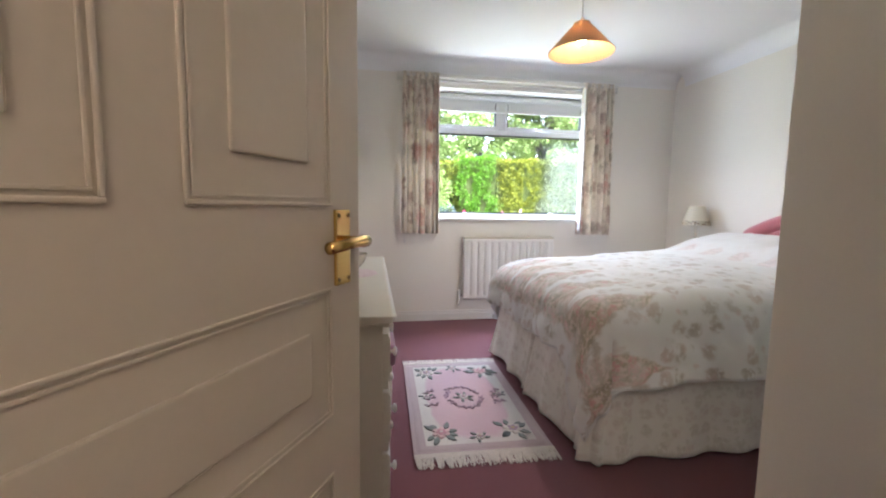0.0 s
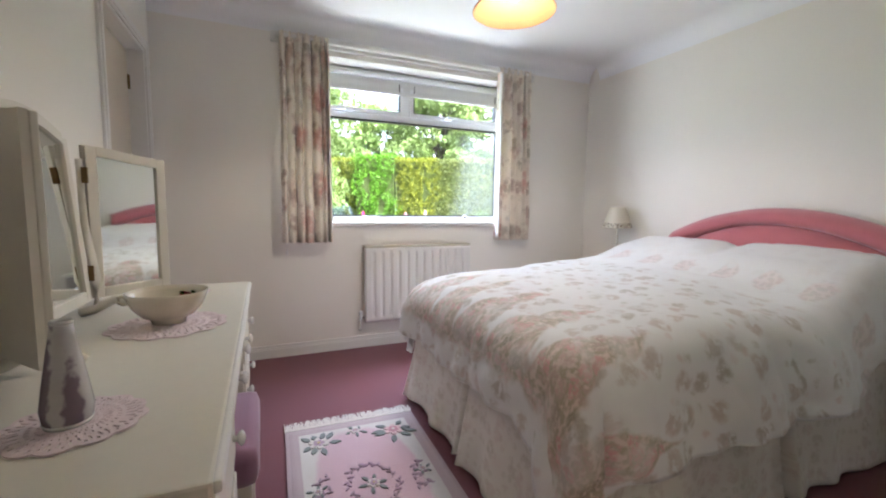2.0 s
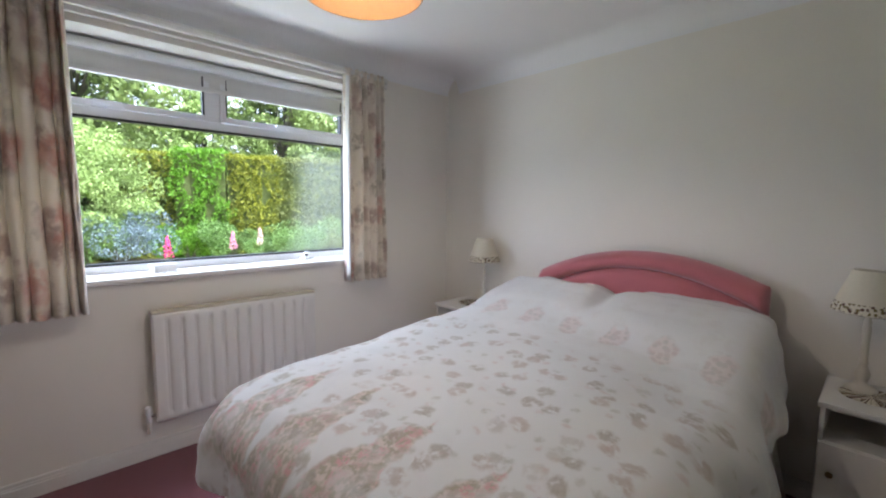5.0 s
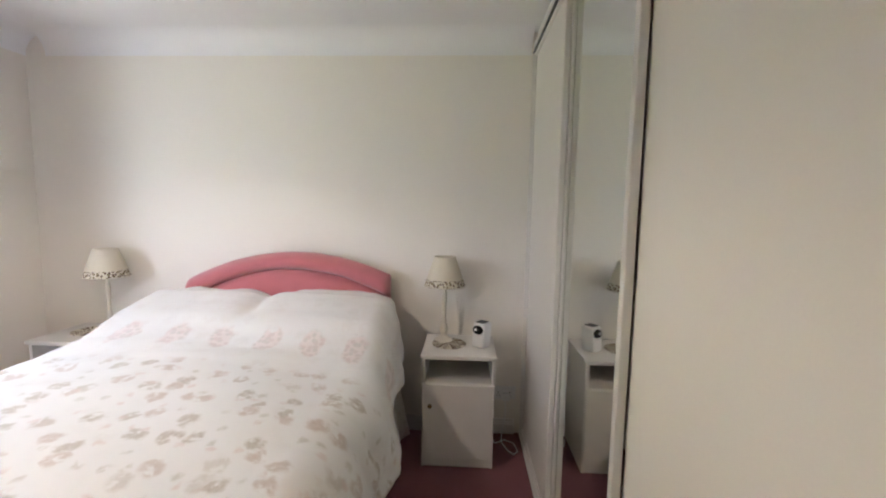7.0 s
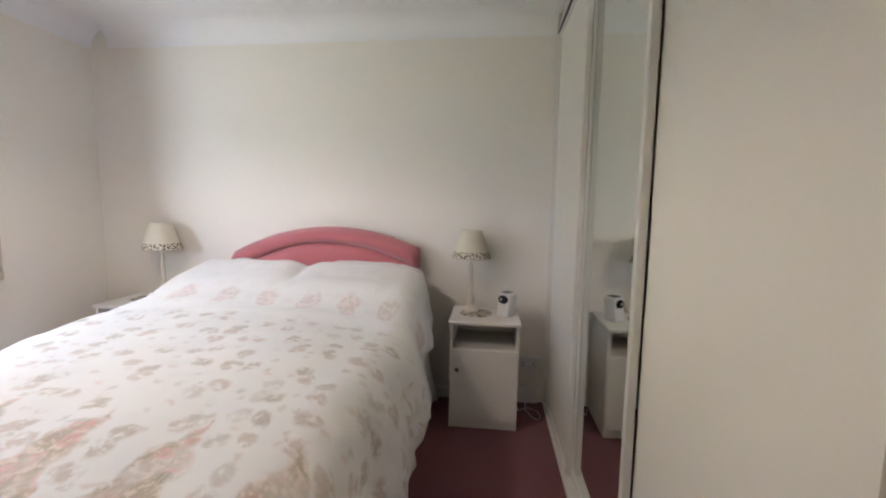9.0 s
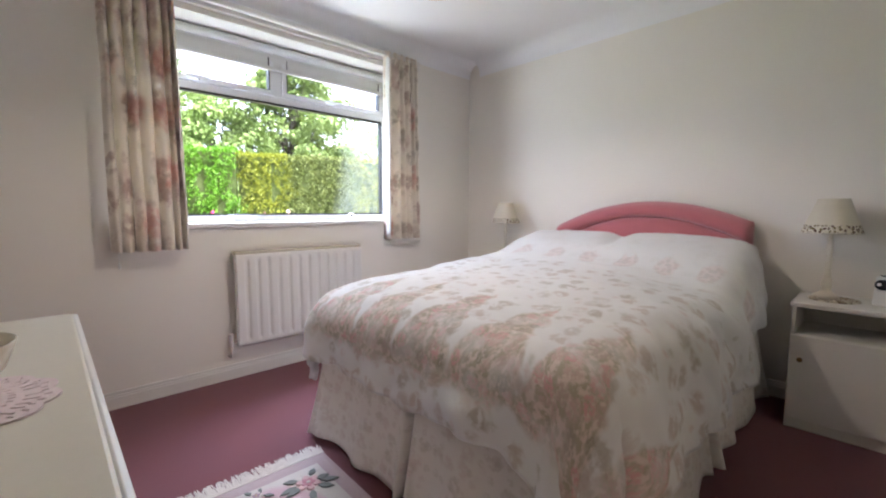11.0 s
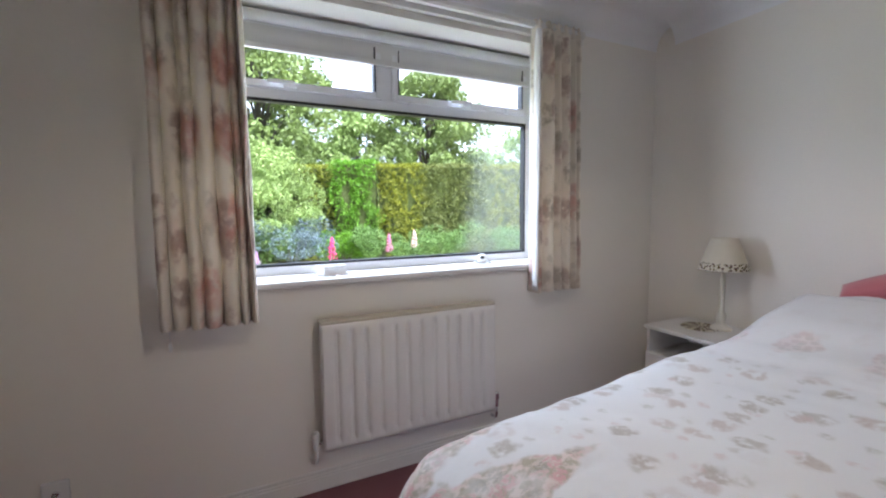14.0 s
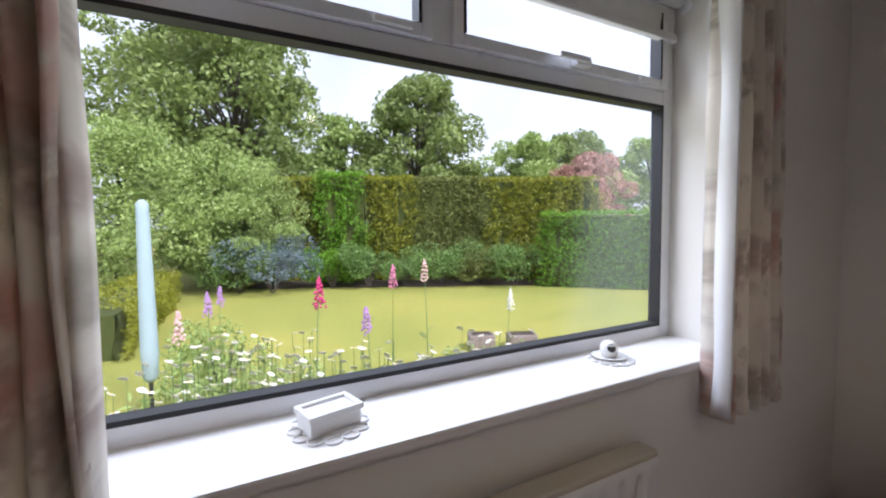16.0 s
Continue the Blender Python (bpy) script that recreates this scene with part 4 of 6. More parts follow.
def triple_mirror():
    m = thing("triple_mirror", -0.295, 2.25, CHZ, 0, "cream framed triple mirror standing on the dressing table", "mirror")
    c = mirror_panel(m, "centre_mirror", 0.49, 0.055, 0.56, 0.05, "arch")
    c.matrix_basis = pose(0.0, -0.245, 0, 0, -4, 0)
    far = mirror_panel(m, "wing_mirror", 0.255, 0.055, 0.545, -0.02, "up")
    far.matrix_basis = pose(0.0, 0.268, 0, 0, 0, -44)
    near = mirror_panel(m, "wing_mirror", 0.22, 0.055, 0.525, 0.02, "up")
    near.matrix_basis = pose(0.0, -0.258, 0, 0, 0, 0) @ pose(0, 0, 0, 0, 0, 41) @ pose(0, -0.22, 0)
    for y in (-0.262, 0.262):
        leg = tube([(-0.035, y, 0.012), (0.0, y, 0.02), (0.06, y, 0.05), (0.10, y, 0.042), (0.14, y, 0.012)], [0.014, 0.016, 0.015, 0.013, 0.012], 10)
        part("scroll_foot", leg, CREAMP, m, smooth=True)
        part("post", tube([(0.01, y, 0.02), (0.012, y, 0.12), (-0.008, y, 0.30), (-0.012, y, 0.5)], [0.014, 0.013, 0.010, 0.009], 10), CREAMP, m, smooth=True)
    for y, z in ((0.254, 0.14), (0.254, 0.45), (-0.254, 0.14), (-0.254, 0.45)):
        part("hinge", boxes((-0.004, 0.012, y - 0.006, y + 0.006, z - 0.025, z + 0.025), bevel=0.002), DARKBRASS, m)


triple_mirror()


def doily(x, y, z, r, seed, label, pink):
    d = thing("doily", x, y, z, seed * 17, label, "doily", "crochet doilies")
    rings, n = 14, 144

    def lace(i0, i1):
        bm = bmesh.new()
        vs = []
        for i in range(i0, i1 + 1):
            f = i / rings
            row = []
            for k in range(n):
                a = 2 * math.pi * k / n
                rr = r * (0.06 + 0.94 * f) * (1 + (0.09 * abs(math.sin(6 * a)) * (i - 9) / 5 if i > 9 else 0.0) + 0.02 * noise2(a * 2, f * 4, seed))
                row.append(bm.verts.new((rr * math.cos(a), rr * math.sin(a), 0.0025 + 0.0012 * noise2(rr * 60, a * 3, seed))))
            vs.append(row)
        for i in range(i0, i1):
            for k in range(n):
                hole = i in (3, 5, 6, 8, 10, 11, 12) and (k + (i // 2) * 2 + (k // 12) * (i > 9)) % 4 == 0
                if not hole:
                    j = (k + 1) % n
                    bm.faces.new((vs[i - i0][k], vs[i - i0][j], vs[i - i0 + 1][j], vs[i - i0 + 1][k]))
        return bm

    thicken(part("lace_centre", lace(0, 9), pink, d), 0.003)
    thicken(part("scalloped_border", lace(9, rings), pink, d, "scalloped crochet border"), 0.003)


PINKLACE = mat("pink_crochet_cotton", (0.77, 0.63, 0.63), 0.9, 0.12, 30, 500, 0.4, sheen=0.3)
doily(-0.075, 1.685, CHZ, 0.092, 1, "pink crochet doily under the small vase", PINKLACE)
doily(-0.05, 2.30, CHZ, 0.145, 2, "pink crochet doily under the pottery bowl", PINKLACE)
doily(-0.10, 2.83, CHZ, 0.10, 3, "pink crochet doily at the table end", PINKLACE)


def make_vase_clay():
    m, nt, b = nodes_of("grey_white_painted_porcelain")
    v = coords(nt)
    mask, r1, r2 = motif(nt, v, 24.0, 0.36, 0.08)
    col = mixc(nt, mask, mixc(nt, noise_of(nt, v, 20), (0.50, 0.49, 0.50), (0.66, 0.64, 0.62)), mixc(nt, r1, (0.09, 0.10, 0.16), (0.34, 0.25, 0.28)))
    nt.links.new(col, b.inputs["Base Color"])
    b.inputs["Roughness"].default_value = 0.16
    return m


VASEM = make_vase_clay()
vase = thing("vase", -0.084, 1.685, CHZ + 0.0045, 0, "slender grey patterned porcelain bud vase on a doily", "vase")
part("body", lathe(((0.0, 0.0), (0.028, 0.0), (0.033, 0.010), (0.035, 0.03), (0.030, 0.065), (0.023, 0.11), (0.0165, 0.15), (0.0145, 0.166), (0.012, 0.166), (0.011, 0.15), (0.0, 0.14)), 28), VASEM, vase, smooth=True)
part("rim", lathe(((0.0122, 0.165), (0.0152, 0.165), (0.0155, 0.168), (0.0138, 0.171), (0.0122, 0.168)), 28), CERAMIC, vase, "plain white rim", smooth=True)
part("foot_ring", lathe(((0.027, 0.0), (0.031, 0.0), (0.0335, 0.006), (0.030, 0.007)), 28), CERAMIC, vase, "plain white foot ring", smooth=True)


def bowl():
    b = thing("bowl", -0.055, 2.325, CHZ + 0.004, 0, "cream pottery bowl with a painted pink rose inside", "bowl")
    part("bowl_body", lathe([(r * 0.83, z * 0.93) for r, z in ((0.0, 0.012), (0.045, 0.012), (0.048, 0.0), (0.054, 0.0), (0.056, 0.014), (0.085, 0.028), (0.112, 0.055), (0.126, 0.088), (0.131, 0.104),
                        (0.127, 0.105), (0.120, 0.088), (0.105, 0.058), (0.078, 0.032), (0.04, 0.020), (0.0, 0.018))], 44), CERAMICB, b, smooth=True)
    lug = tube([(0.098, 0, 0.088), (0.110, 0, 0.094), (0.120, 0, 0.090), (0.120, 0, 0.077), (0.110, 0, 0.070), (0.097, 0, 0.071)], 0.005, 8)
    part("handle", lug, CERAMICB, b, smooth=True).matrix_basis = pose(0, 0, 0, 0, 0, 200)
    rose = bmesh.new()
    for k in range(7):
        a = k * 2.4
        lathe(((0.001, 0.006), (0.010, 0.004), (0.014, 0.0)), 9, rose, (0.010 * math.cos(a) * (k > 0), 0.010 * math.sin(a) * (k > 0), 0.0015 * k))
    part("painted_rose", rose, mat("rose_red_glaze", (0.42, 0.11, 0.10), 0.25, 0.25, 40, 200, 0.1), b).matrix_basis = pose(0.037, 0.072, 0.060, -52, 30, 0)
    green = mat("green_glaze", (0.10, 0.13, 0.05), 0.25, 0.2, 40, 200, 0.1)
    for k in range(4):
        part("painted_leaf", lathe(((0.001, 0.003), (0.006, 0.002), (0.008, 0.0)), 8), green, b).matrix_basis = pose(0.048, 0.068, 0.062, -52, 30, 0) @ pose(0.026 * math.cos(k * 1.6), 0.026 * math.sin(k * 1.6), 0)


bowl()


# ---- wardrobe ----
def wardrobe():
    y = 0.95
    w = thing("fitted_wardrobe", 1.672, y, 0, 0, "white fitted wardrobe with sliding doors, one mirrored", "wardrobe", kind="structure")
    L = X1 - 1.672 - 0.002
    part("carcass", boxes((0.0, L, -0.62, -0.60, 0.0, H), (0.0, 0.012, -0.60, -0.085, 0.0, H)), WHITEP, w)
    part("top_track", boxes((0.0, L, -0.05, 0.012, 2.355, 2.40), (0.0, L, -0.05, -0.04, 2.33, 2.355), bevel=0.003), WHITEP, w)
    # dark strip drawn as the shadow line along the track
    part("track_shadow_strip", boxes((0.0, L, 0.004, 0.016, 2.345, 2.357)), DARK, w)
    part("top_fillet", boxes((0.0, L, -0.05, -0.01, 2.40, H)), CEIL, w)
    part("bottom_track", boxes((0.0, L, -0.05, 0.02, 0.0, 0.022), bevel=0.003), WHITEP, w)
    part("wall_post", boxes((L - 0.02, L, -0.05, 0.015, 0.022, 2.355), bevel=0.003), WHITEP, w)

    def slider(name, a, b, yy, material, label):
        f = 0.030
        d = part(name, boxes((a, a + f, yy - 0.02, yy + 0.006, 0.024, 2.35), (b - f, b, yy - 0.02, yy + 0.006, 0.024, 2.35),
                             (a + f, b - f, yy - 0.02, yy + 0.006, 0.024, 0.06), (a + f, b - f, yy - 0.02, yy + 0.006, 2.32, 2.35), bevel=0.004), WHITEP, w)
        part("panel", boxes((a + f - 0.004, b - f + 0.004, yy - 0.008, yy - 0.002, 0.056, 2.324)), material, d, label)

    slider("sliding_door", 0.693, L - 0.02, 0.0, WHITEP, "plain white door panel")
    slider("sliding_door", 0.0, 0.718, -0.028, MIRROR, "full height mirror panel")


wardrobe()


# ---- doors ----
def panelled_door():
    """The entrance door, standing open; local x from hinge to edge, y through it."""
    d = thing("door_1", -0.305, 0.205, 0.0, 62.6, "open cream panelled door with brass lever handles", "door", kind="structure")
    W, T, Ht = 0.762, 0.036, 2.02
    bm = bmesh.new()
    box(bm, 0, W, -T / 2, T / 2, 0.008, Ht, 0.002)
    leaf = part("leaf", bm, DOORP, d)
    panels = ((0.085, 0.355, 1.110, 1.90), (0.425, 0.675, 1.110, 1.90), (0.085, 0.675, 0.775, 0.985), (0.085, 0.355, 0.16, 0.68), (0.425, 0.675, 0.16, 0.68))
    for s in (-1, 1):
        face = s * T / 2
        for x0, x1, z0, z1 in panels:
            m = bmesh.new()
            for a0, a1, b0, b1 in ((x0, x1, z0, z0 + 0.005), (x0, x1, z1 - 0.005, z1), (x0, x0 + 0.005, z0 + 0.005, z1 - 0.005), (x1 - 0.005, x1, z0 + 0.005, z1 - 0.005)):
                box(m, a0, a1, min(face, face + s * 0.0035), max(face, face + s * 0.0035), b0, b1, 0.0016)
            for a0, a1, b0, b1 in ((x0 + 0.009, x1 - 0.009, z0 + 0.009, z0 + 0.013), (x0 + 0.009, x1 - 0.009, z1 - 0.013, z1 - 0.009), (x0 + 0.009, x0 + 0.013, z0 + 0.013, z1 - 0.013), (x1 - 0.013, x1 - 0.009, z0 + 0.013, z1 - 0.013)):
                box(m, a0, a1, min(face, face + s * 0.002), max(face, face + s * 0.002), b0, b1, 0.0009)
            part("panel_moulding", m, DOORP, leaf)
            i = 0.058
            f = bmesh.new()
            box(f, x0 + i, x1 - i, min(face, face + s * 0.004), max(face, face + s * 0.004), z0 + i, z1 - i, 0.0035)
            part("raised_panel", f, DOORP, leaf)
    for s in (-1, 1):
        hnd = part("lever_handle", boxes((W - 0.080, W - 0.038, s * (T / 2 + 0.003) - 0.003, s * (T / 2 + 0.003) + 0.003, 0.985, 1.105), bevel=0.0022), BRASS, d, "polished brass lever on back plate")
        y0 = s * (T / 2 + 0.006)
        part("neck", tube([(W - 0.059, y0, 1.055), (W - 0.059, y0 + s * 0.038, 1.055)], 0.009, 14), BRASS, hnd, smooth=True)
        lev = tube([(W - 0.052, y0 + s * 0.036, 1.056), (W - 0.072, y0 + s * 0.041, 1.058), (W - 0.107, y0 + s * 0.041, 1.056), (W - 0.157, y0 + s * 0.038, 1.053)], [0.010, 0.0095, 0.0085, 0.009], 12)
        part("lever", lev, BRASS, hnd, smooth=True)
        for z in (0.994, 1.096):
            for x in (W - 0.073, W - 0.045):
                part("screw", lathe(((0.0035, 0.0), (0.0035, 0.001), (0.001, 0.0016)), 10), DARKBRASS, hnd).matrix_basis = pose(x, y0, z, -90 * s, 0, 0)
    for z in (0.25, 1.0, 1.8):
        part("hinge", boxes((-0.012, 0.006, -T / 2 - 0.006, -T / 2 + 0.006, z - 0.04, z + 0.04), bevel=0.003), DARKBRASS, d)


panelled_door()
structure("trim_entrance", boxes((-0.33, -0.305, 0.08, 0.2, 0, 2.06), (0.465, 0.49, 0.08, 0.2, 0, 2.06), (-0.305, 0.465, 0.08, 0.2, 2.035, 2.06), bevel=0.002), GLOSS, "cream gloss lining of the bedroom doorway", "door frame")


def side_door():
    d = thing("door_2", X0 - 0.085, DY1 - 0.02, 0, 0, "closed cream flush door set back in a lined opening", "door", kind="structure")
    w = DY1 - DY0 - 0.04
    part("leaf", boxes((-0.036, 0.0, -w, 0.0, 0.008, DZ - 0.025), bevel=0.002), DOORP, d)
    for z in (0.25, 1.08, 1.86):
        part("hinge", boxes((-0.002, 0.012, -0.010, 0.006, z - 0.042, z + 0.042), bevel=0.003), DARKBRASS, d)
    part("seam", boxes((-0.03, -0.004, 0.0, 0.003, 0.008, DZ - 0.025)), DARK, d)
    f = thing("trim_side_door", X0, (DY0 + DY1) / 2, 0, 0, "white gloss moulded casing round the side door", "door frame", kind="structure")
    a = (DY1 - DY0) / 2
    part("lining", boxes((-0.14, 0.0, -a, -a + 0.02, 0, DZ), (-0.14, 0.0, a - 0.02, a, 0, DZ), (-0.14, 0.0, -a + 0.02, a - 0.02, DZ - 0.02, DZ)), GLOSS, f)
    for s in (-1, 1):
        lo, hi = (-a - 0.058, -a + 0.008) if s < 0 else (a - 0.008, a + 0.058)
        part("upright", boxes((0.0, 0.014, lo, hi, 0, DZ + 0.05), (0.014, 0.020, lo + 0.012, hi - 0.026, 0, DZ + 0.05), bevel=0.004), GLOSS, f)
    part("head", boxes((0.0, 0.014, -a + 0.008, a - 0.008, DZ - 0.008, DZ + 0.05), (0.014, 0.020, -a + 0.008, a - 0.008, DZ + 0.004, DZ + 0.035), bevel=0.004), GLOSS, f)


side_door()
structure("wall_closet", boxes((X0 - 0.5, X0 - 0.4, 3.0, 4.3, 0, H)), WALL, "plain wall behind the side door", "wall")


# ---- pendant lamp ----
def pendant():
    p = thing("pendant_lamp", 1.36, 2.66, 2.075, 0, "lit ceiling pendant with tan cone shade", "ceiling lamp")
    sh = lathe(((0.198, 0.0), (0.1985, 0.003), (0.052, 0.165), (0.048, 0.176)), 48)
    thicken(part("shade", sh, PENDANT, p, "tan fabric cone shade", smooth=True), 0.003)
    part("bulb", lathe(((0.002, 0.0), (0.018, 0.008), (0.029, 0.03), (0.027, 0.05), (0.014, 0.078), (0.012, 0.10)), 20, close=True), BULB, p, "glowing bulb", smooth=True, loc=(0, 0, 0.05))
    part("lamp_holder", lathe(((0.014, 0.14), (0.018, 0.145), (0.018, 0.19), (0.008, 0.205), (0.0035, 0.21)), 16, close=True), PLASTIC, p, smooth=True)
    part("cord", tube([(0, 0, 0.205), (0, 0, H - 2.075 - 0.02)], 0.0035, 8), PLASTIC, p, smooth=True)
    part("ceiling_rose", lathe(((0.045, 0.0), (0.044, -0.012), (0.02, -0.028), (0.005, -0.03)), 24, at=(0, 0, H - 2.075)), PLASTIC, p, smooth=True)


pendant()


# ---- rug ----
def rug():
    x0, x1, y0, y1 = 0.275, 0.925, 1.87, 2.945
    cx, cy = (x0 + x1) / 2, (y0 + y1) / 2
    w, h = (x1 - x0) / 2, (y1 - y0) / 2
    r = thing("rug", cx, cy, 0.001, -1.5, "cream and pink sculpted floral rug with fringed ends", "rug")
    m, nt, b = nodes_of("rug_wool")
    v = coords(nt)
    sep = nt.nodes.new("ShaderNodeSeparateXYZ")
    nt.links.new(wobble(nt, v, 14.0, 0.045), sep.inputs[0])
    ax, ay = calc(nt, "ABSOLUTE", sep.outputs[0]), calc(nt, "ABSOLUTE", sep.outputs[1])
    d = calc(nt, "ADD", calc(nt, "POWER", calc(nt, "DIVIDE", ax, 0.205), 2.6), calc(nt, "POWER", calc(nt, "DIVIDE", ay, 0.425), 2.6))
    pink = calc(nt, "SUBTRACT", 1.0, steps(nt, d, 0.9, 1.25))
    sp = nt.nodes.new("ShaderNodeSeparateXYZ")
    nt.links.new(v, sp.inputs[0])
    bx, by = calc(nt, "ABSOLUTE", sp.outputs[0]), calc(nt, "ABSOLUTE", sp.outputs[1])
    edge = calc(nt, "MAXIMUM", steps(nt, bx, w - 0.062, w - 0.057), steps(nt, by, h - 0.066, h - 0.061))
    pile = noise_of(nt, v, 500, 2)
    col = mixc(nt, pink, (0.66, 0.63, 0.57), (0.60, 0.36, 0.43))
    col = mixc(nt, edge, col, (0.42, 0.29, 0.31))
    col = mixc(nt, calc(nt, "MULTIPLY", noise_of(nt, v, 9, 5), 0.35), col, (0.47, 0.40, 0.38))
    nt.links.new(mixc(nt, calc(nt, "MULTIPLY", pile, 0.3), col, (0.75, 0.68, 0.66)), b.inputs["Base Color"])
    b.inputs["Roughness"].default_value = 0.95
    b.inputs["Sheen Weight"].default_value = 0.3
    bumped(nt, b, pile, 0.5, 0.004)
    part("woven_field", grid(30, 44, lambda u, t: ((u - 0.5) * 2 * w, (t - 0.5) * 2 * h, 0.013 + 0.0015 * noise2(u * 6, t * 9) - (0.009 if min(u, 1 - u, t, 1 - t) < 0.001 else 0))), m, r, smooth=True)
    part("border", boxes((-w, w, -h, h, 0.0, 0.011), bevel=0.003), m, r)
    wool = {k: mat(k, c, 0.95, 0.15, 30, 500, 0.4, sheen=0.3) for k, c in
            (("rug_rose_wool", (0.55, 0.25, 0.30)), ("rug_pale_rose_wool", (0.68, 0.47, 0.47)), ("rug_sage_wool", (0.20, 0.22, 0.21)), ("rug_mauve_wool", (0.42, 0.28, 0.36)), ("rug_gold_wool", (0.55, 0.42, 0.22)), ("rug_cream_wool", (0.66, 0.60, 0.55)), ("rug_dusk_wool", (0.36, 0.25, 0.30)))}

    def petal(bm, x, y, a, ln, wd, z):
        pts = [(0, 0), (0.35, 0.5), (0.7, 0.42), (1, 0), (0.7, -0.42), (0.35, -0.5)]
        ca, sa = math.cos(a), math.sin(a)
        lo = [bm.verts.new((x + ln * p * ca - wd * q * sa, y + ln * p * sa + wd * q * ca, z - 0.006)) for p, q in pts]
        hi = [bm.verts.new((x + 0.9 * (ln * p * ca - wd * q * sa), y + 0.9 * (ln * p * sa + wd * q * ca), z + 0.002)) for p, q in pts]
        bm.faces.new(hi)
        for i in range(6):
            bm.faces.new((lo[i], lo[(i + 1) % 6], hi[(i + 1) % 6], hi[i]))

    rnd = random.Random(4)
    Z = 0.0165

    def disc(bm, x, y, rx, ry, a, z):
        """One raised rounded petal."""
        ca, sa = math.cos(a), math.sin(a)
        ring = [(math.cos(q * math.pi / 4), math.sin(q * math.pi / 4)) for q in range(8)]
        lo = [bm.verts.new((x + rx * p * ca - ry * q * sa, y + rx * p * sa + ry * q * ca, z - 0.006)) for p, q in ring]
        hi = [bm.verts.new((x + 0.8 * (rx * p * ca - ry * q * sa), y + 0.8 * (rx * p * sa + ry * q * ca), z + 0.001)) for p, q in ring]
        bm.faces.new(hi)
        for q in range(8):
            bm.faces.new((lo[q], lo[(q + 1) % 8], hi[(q + 1) % 8], hi[q]))

    def flower(x, y, s, rose, turn=0.0, leaves=8):
        leaf = bmesh.new()
        for k in range(leaves):
            a = turn + k * 2 * math.pi / leaves + rnd.uniform(-0.3, 0.3)
            q = s * rnd.uniform(0.35, 0.6)
            petal(leaf, x + q * math.cos(a), y + q * math.sin(a), a + rnd.uniform(-0.4, 0.4), s * rnd.uniform(0.55, 0.95), s * 0.34, Z)
        part("woven_leaves", leaf, wool["rug_sage_wool"], r)
        outer, inner, heart = bmesh.new(), bmesh.new(), bmesh.new()
        for k in range(6):
            a = turn + k * math.pi / 3
            disc(outer, x + s * 0.34 * math.cos(a), y + s * 0.34 * math.sin(a), s * 0.26, s * 0.20, a, Z + 0.002)
        for k in range(5):
            a = turn + 0.4 + k * 2 * math.pi / 5
            disc(inner, x + s * 0.18 * math.cos(a), y + s * 0.18 * math.sin(a), s * 0.18, s * 0.14, a, Z + 0.0035)
        disc(heart, x, y, s * 0.13, s * 0.12, turn, Z + 0.005)
        part("woven_flower", outer, wool["rug_pale_rose_wool" if rose == "rug_rose_wool" else "rug_cream_wool"], r)
        part("woven_flower", inner, wool[rose], r)
        part("woven_flower", heart, wool["rug_cream_wool" if rose == "rug_rose_wool" else "rug_gold_wool"], r)

    def spray(x, y, a, n, s, kind):
        """A curling stem of small leaves."""
        bm = bmesh.new()
        for k in range(n):
            petal(bm, x, y, a + (0.7 if k % 2 else -0.7), s * (1 - 0.05 * k), s * 0.38, Z)
            disc(bm, x, y, s * 0.40, s * 0.12, a, Z - 0.001)
            x, y, a = x + s * 0.62 * math.cos(a), y + s * 0.62 * math.sin(a), a + rnd.uniform(0.12, 0.42)
        part("woven_spray", bm, wool[kind], r)

    for sx in (-1, 1):
        for sy in (-1, 1):
            flower(sx * 0.180, sy * 0.370, 0.086, "rug_rose_wool" if sx * sy > 0 else "rug_mauve_wool", sx * sy * 0.4, 8)
        for k, q in enumerate((-0.075, 0.0, 0.075)):
            spray(sx * 0.225, q, (math.pi if sx > 0 else 0.0) + 0.3 * (k - 1), 4, 0.032, "rug_dusk_wool")
        flower(sx * 0.215, 0.02, 0.034, "rug_mauve_wool", 0.3, 5)
    for sy in (-1, 1):
        flower(0.0, sy * 0.425, 0.046, "rug_mauve_wool", 0.9, 5)
    flower(0.0, 0.0, 0.052, "rug_mauve_wool", 0.2, 6)
    for k in range(8):
        a = k * math.pi / 4 + 0.2
        spray(0.085 * math.cos(a), 0.125 * math.sin(a), a + 1.3, 5, 0.028, "rug_mauve_wool" if k % 2 else "rug_dusk_wool")
    for sy in (-1, 1):
        fr = bmesh.new()
        box(fr, -w + 0.004, w - 0.004, min(sy * (h - 0.002), sy * (h + 0.022)), max(sy * (h - 0.002), sy * (h + 0.022)), 0.001, 0.011, 0.003)
        for k in range(230):
            x = -w + 2 * w * (k + 0.5) / 230
            ln = rnd.uniform(0.065, 0.098)
            sway = rnd.uniform(-0.016, 0.016)
            tube([(x, sy * (h - 0.004), 0.010), (x + sway * 0.4, sy * (h + ln * 0.5), 0.007), (x + sway, sy * (h + ln), 0.004)], [0.0034, 0.0031, 0.0022], 5, fr)
        part("fringe", fr, mat("cream_cotton_fringe", (0.66, 0.60, 0.54), 0.95, 0.15, 60, 500, 0.3), r, "cream cotton fringe")


rug()


